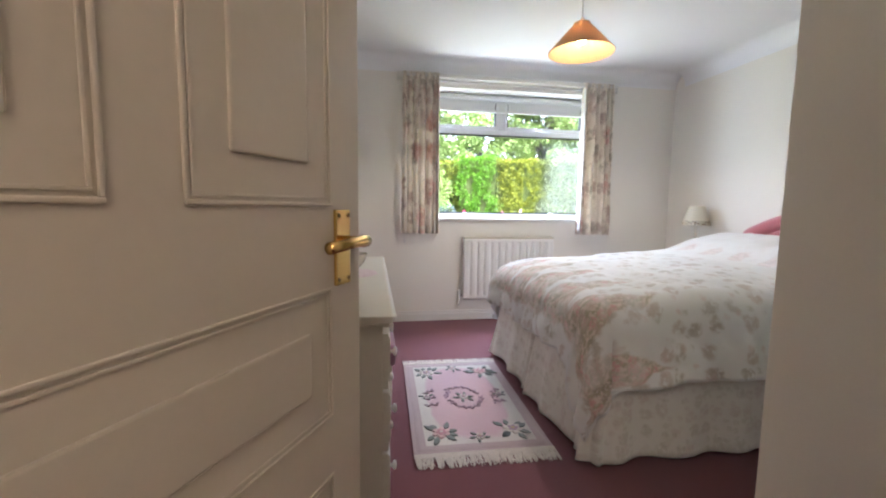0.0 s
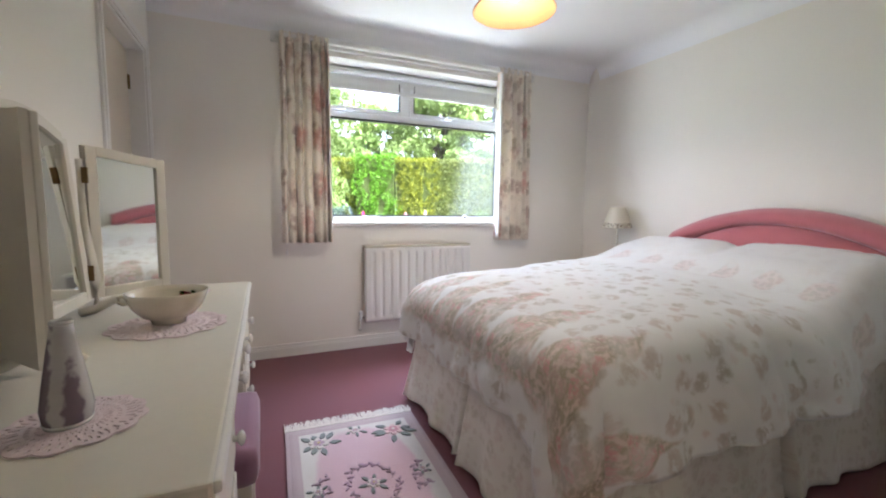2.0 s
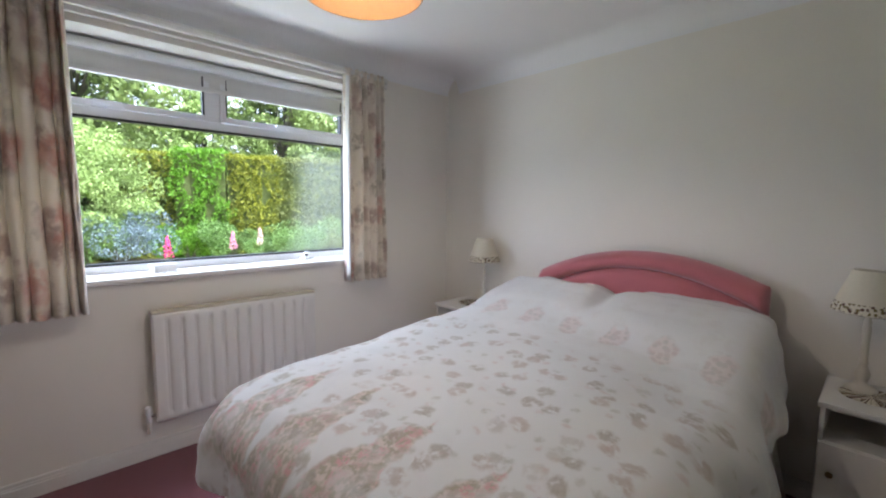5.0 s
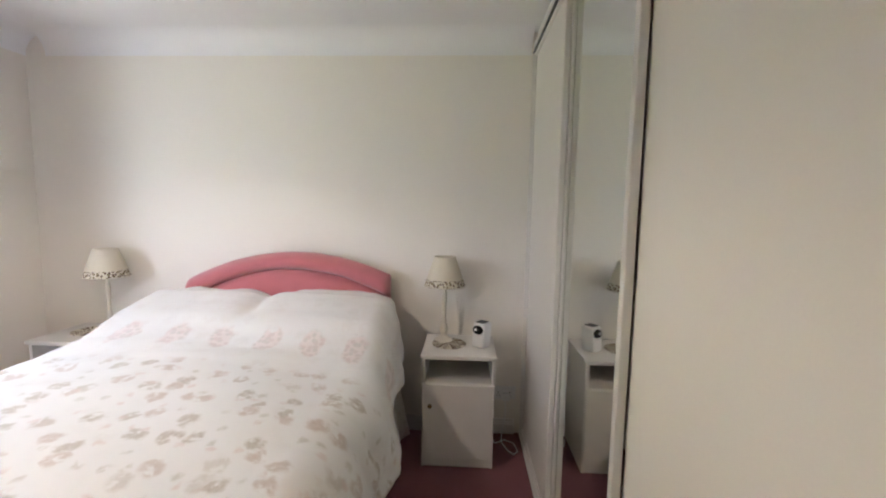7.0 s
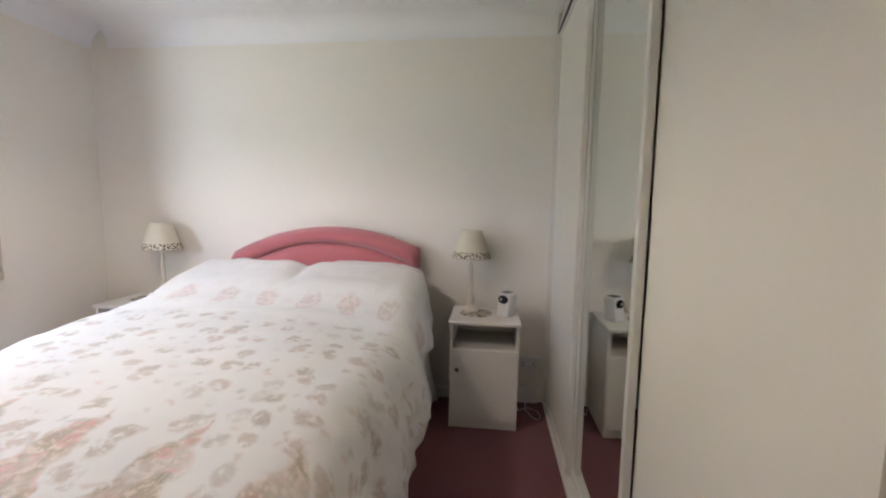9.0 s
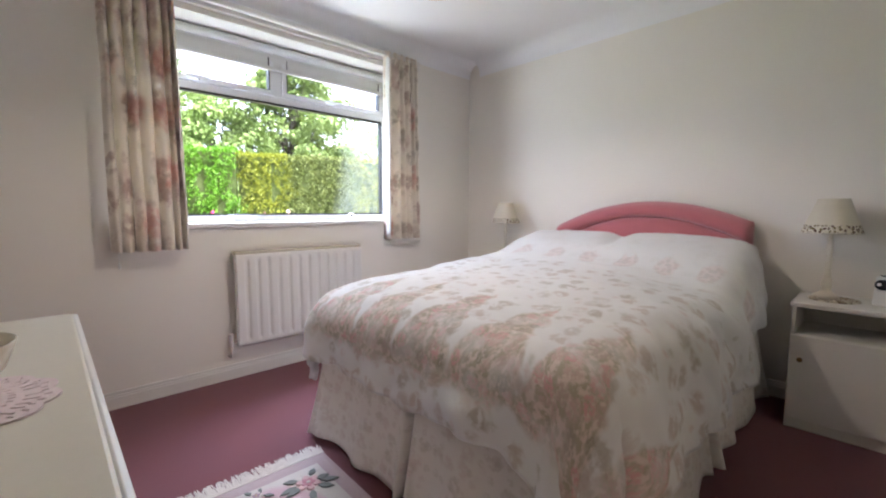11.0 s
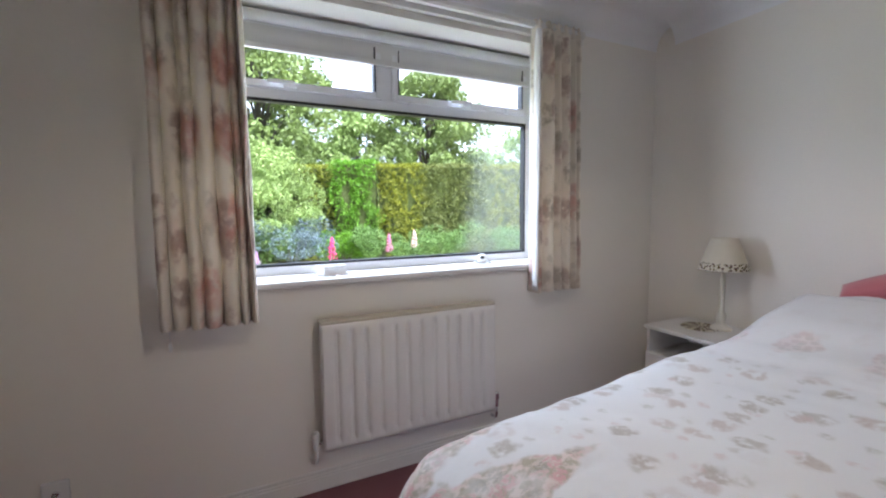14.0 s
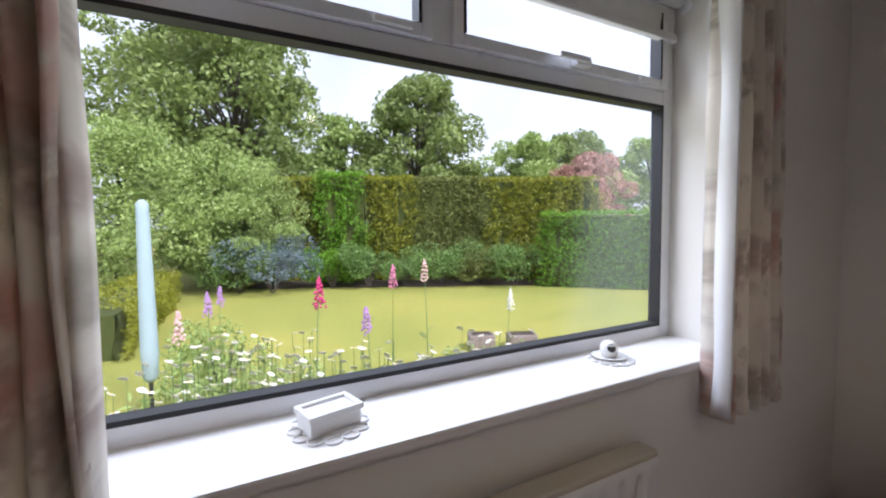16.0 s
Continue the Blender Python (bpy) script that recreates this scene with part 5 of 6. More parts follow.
# ---- small things ----
def sill_box():
    b = thing("trinket_box", 1.035, 4.215, WZ0 + 0.004, 14, "small white lidded box on the window board", "box")
    part("tray", boxes((-0.056, 0.056, -0.036, 0.036, 0.0, 0.030), bevel=0.004), PLASTIC, b)
    part("lid", boxes((-0.060, 0.060, -0.040, -0.029, 0.030, 0.043), (-0.060, 0.060, 0.029, 0.040, 0.030, 0.043), (-0.060, -0.049, -0.029, 0.029, 0.030, 0.043),
                      (0.049, 0.060, -0.029, 0.029, 0.030, 0.043), (-0.050, 0.050, -0.030, 0.030, 0.030, 0.036), bevel=0.003), PLASTIC, b)


sill_box()


def lace_mat(x, y, r, seed):
    """A white crochet mat with loops round its edge."""
    m = thing("lace_mat", x, y, WZ0 + 0.0005, seed * 25, "small white crochet mat on the window board", "mat", "window board mats")
    part("centre", lathe(((0.001, 0.003), (r * 0.5, 0.0035), (r * 0.62, 0.003), (r * 0.64, 0.0)), 32), LINING, m)
    for k in range(12):
        a = k * math.pi / 6
        loop = [(r * 0.8 * math.cos(a) + r * 0.18 * math.cos(b), r * 0.8 * math.sin(a) + r * 0.18 * math.sin(b), 0.002) for b in [q * math.pi / 6 for q in range(13)]]
        part("loop", tube(loop, 0.0024, 5), LINING, m)


lace_mat(1.035, 4.215, 0.085, 1)
lace_mat(1.895, 4.225, 0.07, 2)
vent = thing("ornament", 1.895, 4.235, WZ0 + 0.004, 0, "small round white ornament on the window board", "ornament")
part("saucer", lathe(((0.0, 0.006), (0.03, 0.004), (0.05, 0.008), (0.052, 0.006), (0.03, 0.0), (0.0, 0.0)), 28), CERAMIC, vent, smooth=True)
part("pot", lathe(((0.0, 0.006), (0.022, 0.006), (0.027, 0.02), (0.025, 0.042), (0.012, 0.052), (0.0, 0.053)), 22), CERAMIC, vent, smooth=True)
part("eye_spot", lathe(((0.0, 0.004), (0.011, 0.003), (0.013, 0.0)), 14), DARK, vent).matrix_basis = pose(-0.012, -0.02, 0.035, 62, 0, -30)

place_mat(2.96, 1.42, 0.642, 0.10)
place_mat(2.97, 3.63, 0.642, 0.10)


def wall_socket(name, x, y, z, rz):
    s = thing(name, x, y, z, rz, "white plastic wall socket with a plug above skirting", "socket")
    part("plate", boxes((-0.073, 0.073, -0.010, 0.0, -0.043, 0.043), bevel=0.004), PLASTIC, s)
    for q in (-0.036, 0.036):
        part("switch", boxes((q - 0.007, q + 0.007, -0.014, -0.009, 0.018, 0.034), bevel=0.002), PLASTIC, s)
        part("pin_holes", boxes((q - 0.003, q + 0.003, -0.0105, -0.0095, -0.004, 0.006), (q - 0.012, q - 0.006, -0.0105, -0.0095, -0.022, -0.017), (q + 0.006, q + 0.012, -0.0105, -0.0095, -0.022, -0.017)), DARK, s)


wall_socket("socket", X1, 1.07, 0.27, -90)
aerial = thing("aerial_socket", -0.02, Y1, 0.285, 0, "small grey white aerial socket above the skirting", "socket")
part("plate", boxes((-0.042, 0.042, -0.012, 0.0, -0.042, 0.042), bevel=0.008), PLASTIC, aerial)
part("connector", lathe(((0.012, 0.0), (0.011, 0.008), (0.004, 0.009), (0.004, 0.002)), 16), CHROME, aerial, smooth=True).matrix_basis = pose(0, -0.012, -0.004, 90, 0, 0)

cable = thing("lamp_cable", 3.0, 1.06, 0.0, 0, "thin white lamp cable lying on the carpet", "cable")
pts = [(0.155, 0.0, 0.25), (0.135, 0.0, 0.14), (0.12, 0.02, 0.02), (0.04, 0.03, 0.005), (-0.05, 0.0, 0.004), (-0.09, -0.035, 0.004), (-0.05, -0.06, 0.004), (0.03, -0.045, 0.004), (0.06, 0.01, 0.006), (0.02, 0.07, 0.005), (0.10, 0.09, 0.004)]
part("wire", tube([tuple(Vector(pts[int(k)]).lerp(Vector(pts[min(int(k) + 1, 10)]), k - int(k))) for k in [i / 5 for i in range(51)]], 0.0033, 8), PLASTIC, cable, smooth=True)
part("plug", boxes((0.118, 0.150, -0.024, 0.024, 0.225, 0.275), bevel=0.008), PLASTIC, cable)


# ---- garden ----
GZ = -0.58


def leaf_mat(name, a, b, rough=0.55):
    m, nt, bs = nodes_of(name)
    geo = nt.nodes.new("ShaderNodeNewGeometry")
    v = coords(nt)
    f = calc(nt, "ADD", calc(nt, "MULTIPLY", geo.outputs["Random Per Island"], 0.5), calc(nt, "MULTIPLY", noise_of(nt, v, 1.6), 0.55))
    c = mixc(nt, f, a, b)
    nt.links.new(c, bs.inputs["Base Color"])
    bs.inputs["Roughness"].default_value = rough
    tr = nt.nodes.new("ShaderNodeBsdfTranslucent")
    nt.links.new(c, tr.inputs[0])
    mx = nt.nodes.new("ShaderNodeMixShader")
    mx.inputs[0].default_value = 0.3
    nt.links.new(bs.outputs[0], mx.inputs[1])
    nt.links.new(tr.outputs[0], mx.inputs[2])
    nt.links.new(mx.outputs[0], nt.nodes["Material Output"].inputs[0])
    return m


LEAF = {
    "olive": leaf_mat("olive_leaf", (0.15, 0.175, 0.018), (0.37, 0.39, 0.04)),
    "bright": leaf_mat("bright_green_leaf", (0.088, 0.209, 0.009), (0.209, 0.418, 0.022)),
    "lime": leaf_mat("lime_leaf", (0.168, 0.186, 0.014), (0.360, 0.372, 0.030)),
    "dull": leaf_mat("dull_green_leaf", (0.11, 0.135, 0.03), (0.26, 0.285, 0.08)),
    "tree": leaf_mat("dark_tree_leaf", (0.12, 0.165, 0.045), (0.34, 0.43, 0.13)),
    "soft": leaf_mat("soft_green_leaf", (0.20, 0.29, 0.075), (0.46, 0.57, 0.20)),
    "blue": leaf_mat("blue_grey_leaf", (0.09, 0.13, 0.16), (0.24, 0.30, 0.35)),
    "shrub": leaf_mat("shrub_leaf", (0.075, 0.145, 0.035), (0.23, 0.36, 0.10)),
    "pink": leaf_mat("pink_blossom", (0.42, 0.21, 0.17), (0.58, 0.36, 0.30)),
}
BARK = mat("grey_brown_bark", (0.09, 0.075, 0.06), 0.9, 0.2, 5, 60, 0.5)
# dark green that paints in the shade behind the hedge leaves
INNER = mat("hedge_inner_shade", (0.06, 0.075, 0.015), 0.95, 0.2, 6, 40, 0.5)
SOIL = mat("dark_soil", (0.05, 0.035, 0.025), 0.95, 0.2, 4, 60, 0.5)


def leaf_cloud(name, pts, size, material, parent, seed, stretch=0.6):
    """Thousands of small leaves, each a folded quad, at the points given."""
    g = np.random.default_rng(seed)
    n = len(pts)
    a = g.normal(size=(n, 3))
    a /= np.linalg.norm(a, axis=1)[:, None]
    c = np.cross(a, g.normal(size=(n, 3)))
    c /= np.linalg.norm(c, axis=1)[:, None] + 1e-9
    s = size * g.uniform(0.6, 1.3, (n, 1))
    corners = np.stack([pts - a * s / 2, pts + c * s * stretch / 2, pts + a * s / 2, pts - c * s * stretch / 2], 1).reshape(-1, 3)
    me = bpy.data.meshes.new(name)
    me.from_pydata(corners.tolist(), [], np.arange(4 * n).reshape(-1, 4).tolist())
    me.materials.append(material)
    ob = new(name, me)
    ob.parent = parent
    return tagged(ob, kind="stuff")


def tree(name, x, y, height, spread, clumps, per, kind, seed, label, trunk=0.16, low=0.25, size=0.16):
    t = thing(name, x, y, GZ, 0, label, "tree")
    rnd, g = random.Random(seed), np.random.default_rng(seed)
    top = height * 0.86
    lean = rnd.uniform(-0.3, 0.3)
    part("trunk", tube([(0, 0, 0), (lean * 0.2, 0.1, top * 0.25), (lean * 0.6, 0.0, top * 0.55), (lean, 0.1, top)], [trunk * 1.3, trunk, trunk * 0.65, 0.03], 9), BARK, t, smooth=True)
    ends = []
    for k in range(clumps):
        z = height * (low + (0.97 - low) * (k + rnd.random()) / clumps)
        f = (z / height - low) / (1 - low)
        rad = spread * (math.sin(math.pi * min(0.97, 0.18 + 0.82 * f)) ** 0.75) * rnd.uniform(0.3, 1.14)
        a = rnd.uniform(0, 2 * math.pi)
        ends.append((rad * math.cos(a) + lean * f, rad * math.sin(a), z))
    for k, e in enumerate(ends[::3]):
        z0 = max(0.15 * height, e[2] * rnd.uniform(0.5, 0.75))
        part("limb", tube([(lean * z0 / top, 0, z0), (e[0] * 0.5, e[1] * 0.5, (z0 + e[2]) / 2 + 0.1), e], [trunk * 0.4, trunk * 0.2, 0.012], 6), BARK, t, smooth=True)
    pts = []
    for e in ends:
        r = spread * rnd.uniform(0.16, 0.33)
        q = g.normal(size=(per, 3))
        q /= np.linalg.norm(q, axis=1)[:, None]
        q *= r * g.uniform(0.35, 1.0, (per, 1)) ** 0.5
        q[:, 2] *= rnd.uniform(0.5, 1.1)
        pts.append(np.array(e) + q)
    leaf_cloud("crown", np.concatenate(pts), size, LEAF[kind], t, seed)
    return t


def bush(name, x, y, w, h, n, kind, seed, label, size=0.07, z=GZ, category="shrub"):
    b = thing(name, x, y, z, 0, label, category)
    g = np.random.default_rng(seed)
    rnd = random.Random(seed)
    pts = []
    for k in range(9):
        c = np.array((rnd.uniform(-0.5, 0.5) * w, rnd.uniform(-0.35, 0.35) * w, h * rnd.uniform(0.35, 0.72)))
        r = rnd.uniform(0.22, 0.36) * w
        q = g.normal(size=(n // 9, 3))
        q /= np.linalg.norm(q, axis=1)[:, None]
        q *= r * g.uniform(0.7, 1.05, (n // 9, 1))
        q[:, 2] *= h / w * 0.85
        p = c + q
        pts.append(p[p[:, 2] > 0.02])
    leaf_cloud("foliage", np.concatenate(pts), size, LEAF[kind], b, seed)
    st = bmesh.new()
    for k in range(6):
        a = k * 1.05
        tube([(0.03 * math.cos(a), 0.03 * math.sin(a), 0), (0.25 * w * math.cos(a), 0.2 * w * math.sin(a), 0.6 * h)], [0.02, 0.008], 5, st)
    part("stems", st, BARK, b)
    return b


def hedge(x0, y0, x1, y1, height, depth, n, kind, seed, label, size=0.085):
    a, b = Vector((x0, y0, 0)), Vector((x1, y1, 0))
    mid = (a + b) / 2
    L = (b - a).length
    ang = math.degrees(math.atan2(y1 - y0, x1 - x0))
    h = thing("hedge", mid.x, mid.y, GZ, ang, label, "hedge", "garden hedge")
    # plain dark sheet and box behind the leaves, coloured as the hedge's inner shade
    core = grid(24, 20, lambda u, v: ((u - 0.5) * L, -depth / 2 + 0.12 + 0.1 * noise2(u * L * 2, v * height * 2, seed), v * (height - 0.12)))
    part("shade_sheet", core, INNER, h)
    part("shade_core", boxes((-L / 2 + 0.15, L / 2 - 0.15, -depth / 2 + 0.16, depth / 2 - 0.14, 0.0, height - 0.16)), INNER, h)
    g = np.random.default_rng(seed)
    k = int(n * 0.78)
    fz = g.uniform(0.0, height, k)
    fx = g.uniform(-L / 2, L / 2, k)
    fx = fx + np.array([0.45 * noise2(q * 1.3, seed * 3.7) for q in fz]) * (np.abs(fx) > L / 2 - 0.6) + g.normal(0, 0.10, k) * (np.abs(fx) > L / 2 - 0.4)
    bulge = np.array([0.16 * noise2(p * 1.1 + seed, q * 0.9) + 0.07 * noise2(p * 4, q * 4, seed) for p, q in zip(fx, fz)])
    front = np.stack([fx, -depth / 2 + bulge + g.normal(0, 0.035, k), fz], 1)
    m = n - k
    tx, ty = g.uniform(-L / 2, L / 2, m), g.uniform(-depth / 2, depth / 2, m)
    tz = np.array([height + 0.07 * noise2(p * 2.2, seed) + 0.04 * noise2(p * 7, q * 5) for p, q in zip(tx, ty)]) + g.normal(0, 0.03, m)
    leaf_cloud("foliage", np.concatenate([front, np.stack([tx, ty, tz], 1)]), size, LEAF[kind], h, seed)


def make_lawn():
    m, nt, b = nodes_of("dry_lawn_grass")
    v = coords(nt)
    broad, mid, fine = noise_of(nt, v, 0.25, 4), noise_of(nt, v, 1.6, 5), noise_of(nt, v, 45, 3)
    c = mixc(nt, steps(nt, broad, 0.35, 0.65), (0.27, 0.28, 0.04), (0.42, 0.37, 0.07))
    c = mixc(nt, calc(nt, "MULTIPLY", mid, 0.5), c, (0.17, 0.22, 0.03))
    nt.links.new(mixc(nt, calc(nt, "MULTIPLY", fine, 0.45), c, (0.30, 0.30, 0.10)), b.inputs["Base Color"])
    b.inputs["Roughness"].default_value = 0.95
    bumped(nt, b, fine, 0.7, 0.03)
    return m


structure("ground", boxes((-120, 150, 4.42, 260, GZ - 0.2, GZ)), make_lawn(), "mown yellow green lawn of the back garden", "lawn")


def at(px, depth):
    """Garden plan: metres across the line of sight from the window and away from it."""
    return (0.85 + depth * 0.465 + px * 0.883, 3.35 + depth * 0.883 - px * 0.465)


def flower_bed(name, a, b, width):
    n = 24
    (x0, y0), (x1, y1) = a, b
    L = math.hypot(x1 - x0, y1 - y0)
    nx, ny = -(y1 - y0) / L, (x1 - x0) / L
    bm = grid(n, 4, lambda u, v: (x0 + (x1 - x0) * u + nx * (v - 0.5) * width * (1 + 0.25 * noise2(u * 6, v)), y0 + (y1 - y0) * u + ny * (v - 0.5) * width * (1 + 0.25 * noise2(u * 6, v)), GZ + 0.01 + 0.05 * math.sin(math.pi * v) + 0.02 * noise2(u * 9, v * 3)))
    structure(name, bm, SOIL, "dark soil border along the hedge", "flower bed", smooth=True)


flower_bed("ground_border", at(-6.5, 14.4), at(4.0, 14.6), 2.0)
hedges = ((-8.6, -4.3, 15.6, 3.75, "olive"), (-4.35, -2.75, 15.2, 3.85, "bright"), (-2.75, -1.0, 15.6, 3.75, "lime"), (-1.0, 1.6, 15.6, 3.7, "dull"), (1.6, 5.6, 15.6, 3.65, "lime"))
for i, (a, b, dep, hh, kind) in enumerate(hedges):
    p, q = at(a, dep), at(b, dep)
    hedge(p[0], p[1], q[0], q[1], hh, 1.3, int(2600 * (b - a)), kind, 20 + i, "tall clipped hedge, " + {"olive": "olive", "bright": "bright ivy green", "lime": "yellow green", "dull": "dull green"}[kind] + ", along the garden", 0.10)
p, q = at(3.3, 13.9), at(8.5, 12.2)
hedge(p[0], p[1], q[0], q[1], 2.35, 1.2, 9000, "bright", 31, "lower clipped green hedge across the lawn", 0.09)
p, q = at(-7.6, 11.0), at(-5.2, 6.0)
hedge(q[0], q[1], p[0], p[1], 0.85, 0.9, 9000, "lime", 32, "low clipped yellow green edging hedge", 0.05)

tree("tree", *at(-1.4, 21.0), 9.3, 3.1, 90, 275, "tree", 2, "broad dark green tree behind the hedge", 0.20, 0.30, 0.22)
tree("tree", *at(-4.6, 20.0), 7.0, 2.3, 60, 275, "soft", 3, "light green tree behind the hedge", 0.14, 0.3, 0.19)
tree("tree", *at(-8.4, 17.5), 12.0, 3.5, 115, 290, "tree", 4, "tall dark tree beside the garden border", 0.22, 0.22, 0.21)
tree("tree", *at(-12.5, 20.0), 13.5, 4.0, 110, 270, "tree", 5, "tall dark tree at the garden end", 0.22, 0.2, 0.22)
tree("tree", *at(-9.6, 12.2), 4.9, 2.9, 120, 420, "soft", 6, "feathery pale green tree in the border", 0.09, 0.14, 0.10)
tree("tree", *at(-7.0, 14.0), 4.5, 2.3, 120, 420, "soft", 16, "small pale green tree in the border", 0.07, 0.17, 0.09)
tree("tree", *at(6.2, 31.0), 8.4, 3.2, 70, 255, "soft", 7, "distant rounded green tree beyond the hedge", 0.2, 0.3, 0.26)
tree("tree", *at(10.2, 32.0), 8.6, 3.4, 70, 255, "tree", 8, "distant dark green tree beyond the hedge", 0.2, 0.3, 0.26)
tree("tree", *at(6.6, 19.0), 5.1, 1.9, 60, 300, "pink", 9, "pink leaved ornamental tree behind the hedge", 0.09, 0.3, 0.15)
tree("tree", *at(15.0, 30.0), 8.0, 3.6, 70, 232, "soft", 10, "green tree at the garden edge", 0.2, 0.3, 0.26)
tree("tree", *at(1.2, 34.0), 6.6, 3.4, 60, 232, "dull", 11, "distant grey green tree line", 0.2, 0.3, 0.26)

shrubs = ((-7.4, 13.0, 1.8, 1.5, "shrub"), (-6.2, 12.6, 1.5, 1.25, "shrub"), (-5.2, 12.6, 1.9, 1.45, "blue"), (-3.6, 13.4, 1.2, 1.05, "bright"), (-2.5, 13.7, 1.4, 1.1, "shrub"),
          (-1.3, 13.8, 1.3, 1.0, "shrub"), (0.0, 13.8, 1.7, 1.2, "shrub"), (1.2, 14.0, 1.2, 0.95, "dull"), (2.4, 13.9, 1.7, 1.15, "shrub"))
for i, (a, dep, w, hh, kind) in enumerate(shrubs):
    bush("shrub", *at(a, dep), w * 1.15, hh * 1.4, 4200, kind, 40 + i, {"blue": "blue grey rounded shrub in the border", "bright": "bright green low shrub in the border", "dull": "grey green low shrub in the border", "shrub": "dark green rounded shrub in the border"}[kind], 0.075)

STEM = mat("green_stem", (0.10, 0.17, 0.05), 0.7, 0.15, 8, 80, 0.1)
PETAL = {k: mat(k + "_petals", c, 0.6, 0.15, 20, 120, 0.1) for k, c in (("magenta", (0.55, 0.04, 0.16)), ("pink", (0.62, 0.22, 0.34)), ("mauve", (0.45, 0.25, 0.50)), ("white", (0.75, 0.73, 0.68)), ("blush", (0.70, 0.45, 0.42)), ("gold", (0.55, 0.36, 0.03)))}


def flower_spike(a, dep, height, kind, seed):
    x, y = at(a, dep)
    height += 0.32
    f = thing("flower_spike", x, y, GZ, seed * 40, "tall " + kind + " flower spike in the window border", "flower", "tall border flowers")
    rnd = random.Random(seed)
    part("stem", tube([(0, 0, 0), (rnd.uniform(-0.03, 0.03), 0.01, height * 0.5), (0.02, 0, height)], [0.006, 0.005, 0.003], 6), STEM, f, smooth=True)
    bm = bmesh.new()
    for k in range(46):
        z = height - 0.20 * k / 46 + rnd.uniform(-0.012, 0.012)
        r = (0.005 + 0.034 * (k / 46) ** 0.8) * rnd.uniform(0.5, 1.25)
        ang = k * 2.4
        lathe(((0.002, 0.014), (0.011, 0.0), (0.006, -0.008)), 6, bm, (r * math.cos(ang) + 0.02, r * math.sin(ang), z))
    part("bloom", bm, PETAL[kind], f)
    lv = bmesh.new()
    for k in range(7):
        ang, z = k * 2.1, rnd.uniform(0.1, height * 0.6)
        prism([(0, 0), (0.05, 0.014), (0.13, 0.0), (0.05, -0.014)], 0.001, lv, "xy", 0.0)
        vs = list(lv.verts)[-8:]
        for v in vs:
            v.co = pose(0, 0, z, 0, -25, math.degrees(ang)) @ v.co
    part("leaves", lv, STEM, f)


spikes = ((-0.87, 2.85, 1.32, "magenta", 1), (-0.47, 3.9, 1.30, "pink", 2), (-0.17, 4.1, 1.34, "blush", 3), (-0.56, 3.1, 1.08, "mauve", 4), (-1.75, 2.75, 1.12, "blush", 5), (-2.1, 3.7, 1.10, "mauve", 6), (0.66, 4.2, 1.02, "white", 8), (-2.4, 4.4, 1.05, "mauve", 9))
for s in spikes:
    flower_spike(*s)


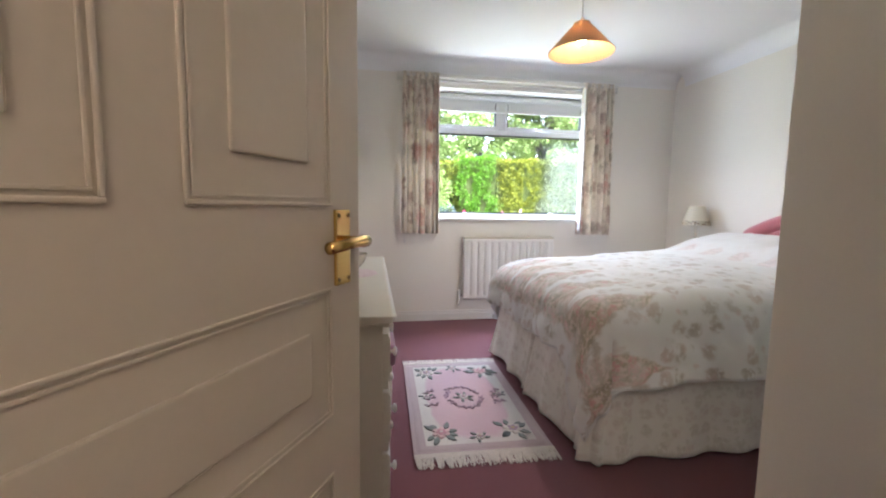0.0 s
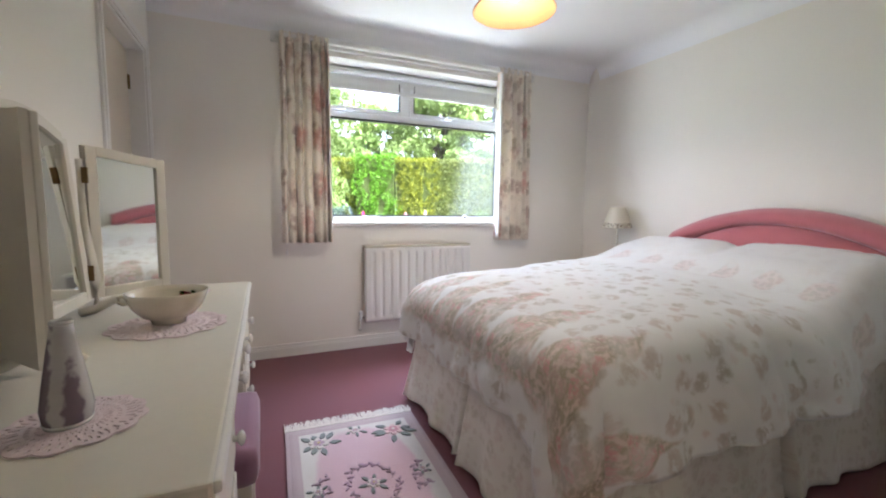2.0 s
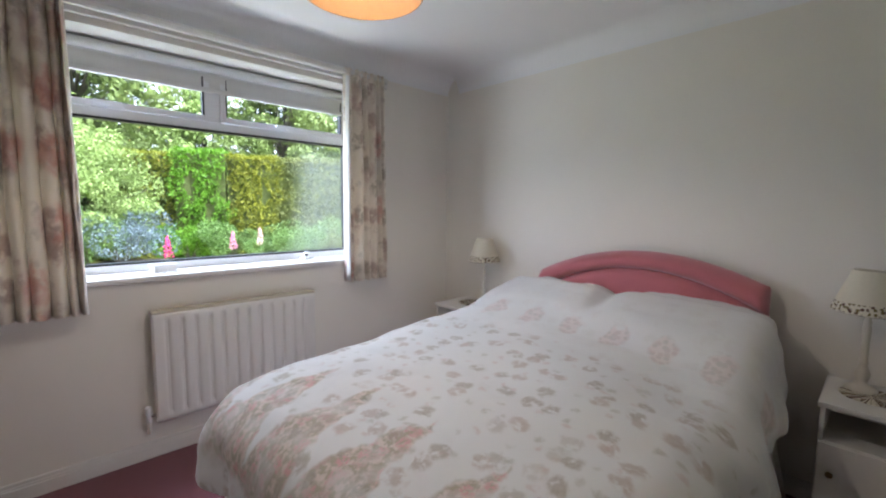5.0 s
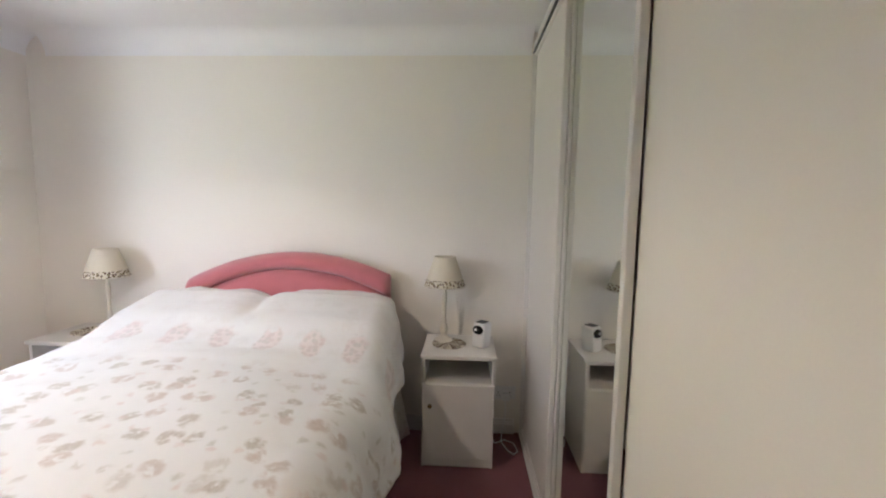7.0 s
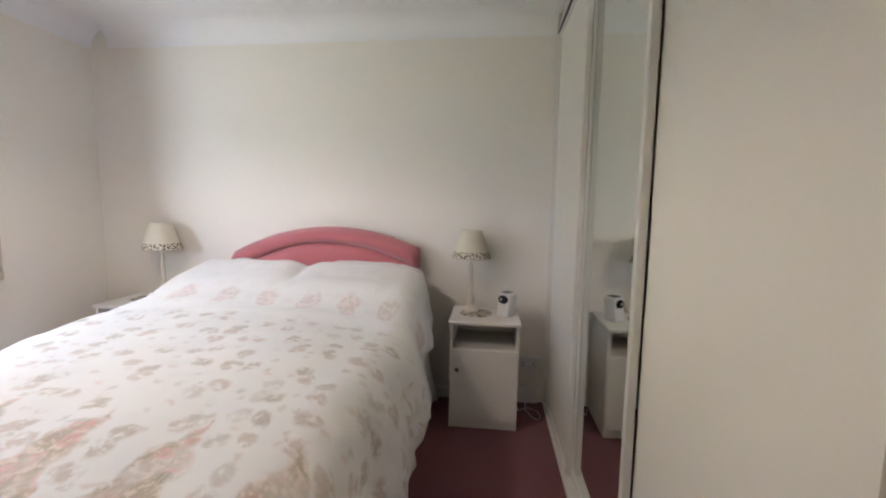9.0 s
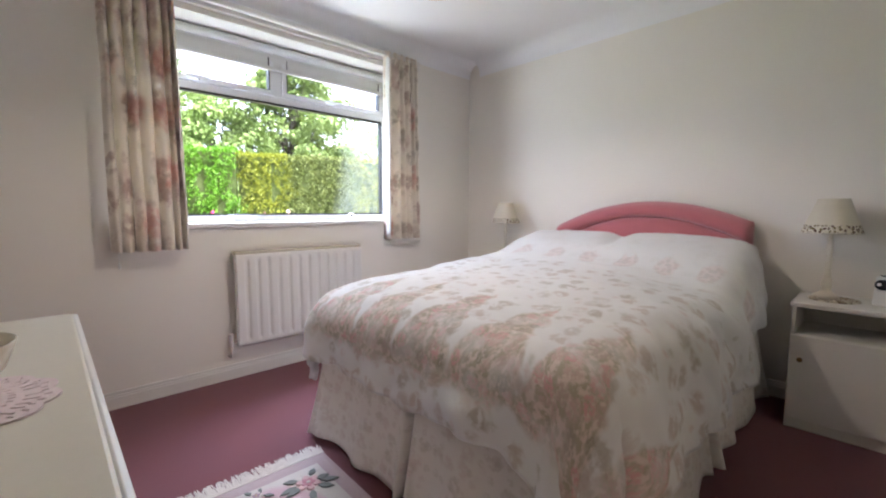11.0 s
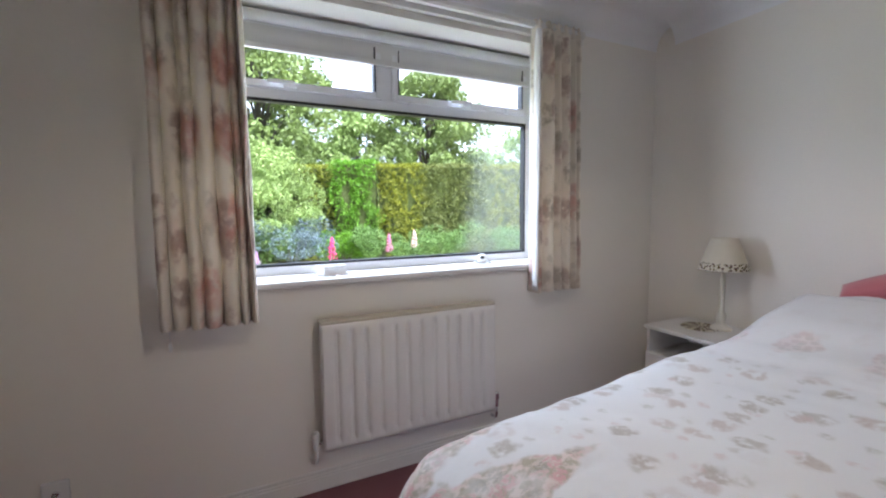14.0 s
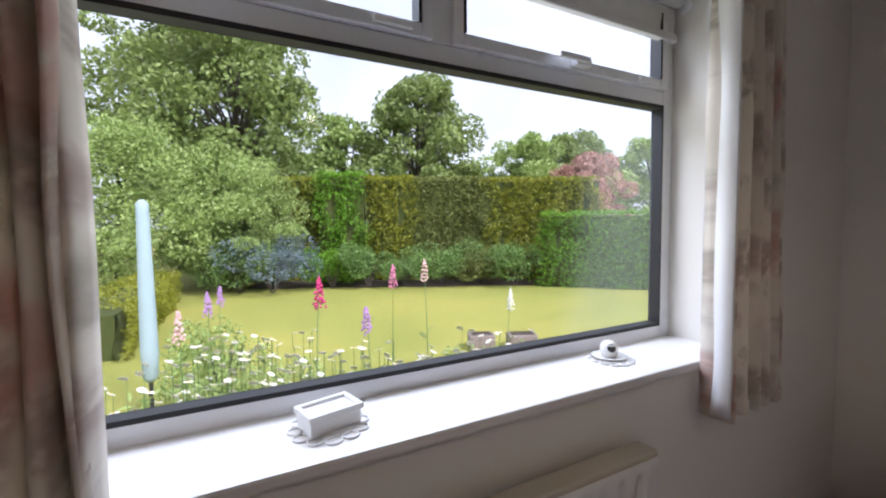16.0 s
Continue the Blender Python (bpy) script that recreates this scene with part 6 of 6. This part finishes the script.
def daisies(a0, a1, d0, d1, n, seed):
    """A drift of daisies: stems, white rays and yellow eyes."""
    x, y = at((a0 + a1) / 2, (d0 + d1) / 2)
    d = thing("daisy_clump", x, y, GZ, -27.8, "drift of white daisies under the window", "flowers")
    rnd = random.Random(seed)
    g = np.random.default_rng(seed)
    st, ray, eye = bmesh.new(), bmesh.new(), bmesh.new()
    for k in range(n):
        px, py, h = rnd.uniform(-0.5, 0.5) * (a1 - a0), rnd.uniform(-0.5, 0.5) * (d1 - d0), rnd.uniform(0.66, 1.05)
        tube([(px, py, 0), (px + rnd.uniform(-0.04, 0.04), py, h)], 0.0025, 4, st)
        tx, ty = rnd.uniform(-0.5, 0.5), rnd.uniform(-0.9, 0.1)
        base = len(ray.verts)
        lathe(((0.004, 0.002), (0.028, 0.004), (0.031, 0.001)), 9, ray, (0, 0, 0))
        m = Matrix.Translation((px, py, h)) @ Euler((ty, tx, 0)).to_matrix().to_4x4()
        for v in list(ray.verts)[base:]:
            v.co = m @ v.co
        lathe(((0.001, 0.006), (0.007, 0.004), (0.009, 0.0)), 7, eye, (px, py, h + 0.002))
    part("stems", st, STEM, d)
    tagged(part("petals", ray, PETAL["white"], d), kind="stuff")
    tagged(part("eyes", eye, PETAL["gold"], d), kind="stuff")
    q = np.stack([g.uniform(-0.5, 0.5, 2600) * (a1 - a0), g.uniform(-0.5, 0.5, 2600) * (d1 - d0), g.uniform(0.2, 0.8, 2600)], 1)
    leaf_cloud("foliage", q, 0.085, LEAF["soft"], d, seed, 0.3)


daisies(-2.3, -1.1, 2.0, 3.9, 210, 1)
daisies(-1.1, 0.15, 2.1, 3.5, 210, 2)
daisies(0.0, 0.9, 3.0, 4.2, 40, 3)
bush("shrub", *at(-2.55, 4.7), 0.9, 1.05, 2200, "soft", 60, "pale green flowering border plant", 0.05)

post = thing("garden_parasol", *at(-2.98, 4.15), GZ, 0, "pale blue furled garden parasol in the border", "parasol")
part("furled_cover", lathe(((0.03, 0.45), (0.068, 0.5), (0.080, 0.75), (0.072, 1.3), (0.062, 1.8), (0.056, 2.2), (0.054, 2.25), (0.02, 2.29)), 16, close=True), mat("pale_blue_canvas", (0.36, 0.46, 0.50), 0.85, 0.08, 6, 200, 0.3), post, smooth=True)
part("pole", lathe(((0.02, 0.0), (0.02, 0.5)), 12, close=True), DARK, post)

STONE = mat("weathered_stone", (0.24, 0.19, 0.18), 0.9, 0.15, 6, 70, 0.5)
for a, w in ((0.55, 0.42), (1.15, 0.46)):
    x, y = at(a * 1.1, 6.7)
    s = thing("stone_trough", x, y, GZ, -24, "weathered stone planter on the lawn", "planter", "stone planters")
    part("trough", boxes((-w / 2, w / 2, -0.16, 0.16, 0.0, 0.24), bevel=0.03), STONE, s)
    part("soil", boxes((-w / 2 + 0.05, w / 2 - 0.05, -0.11, 0.11, 0.23, 0.246)), SOIL, s)
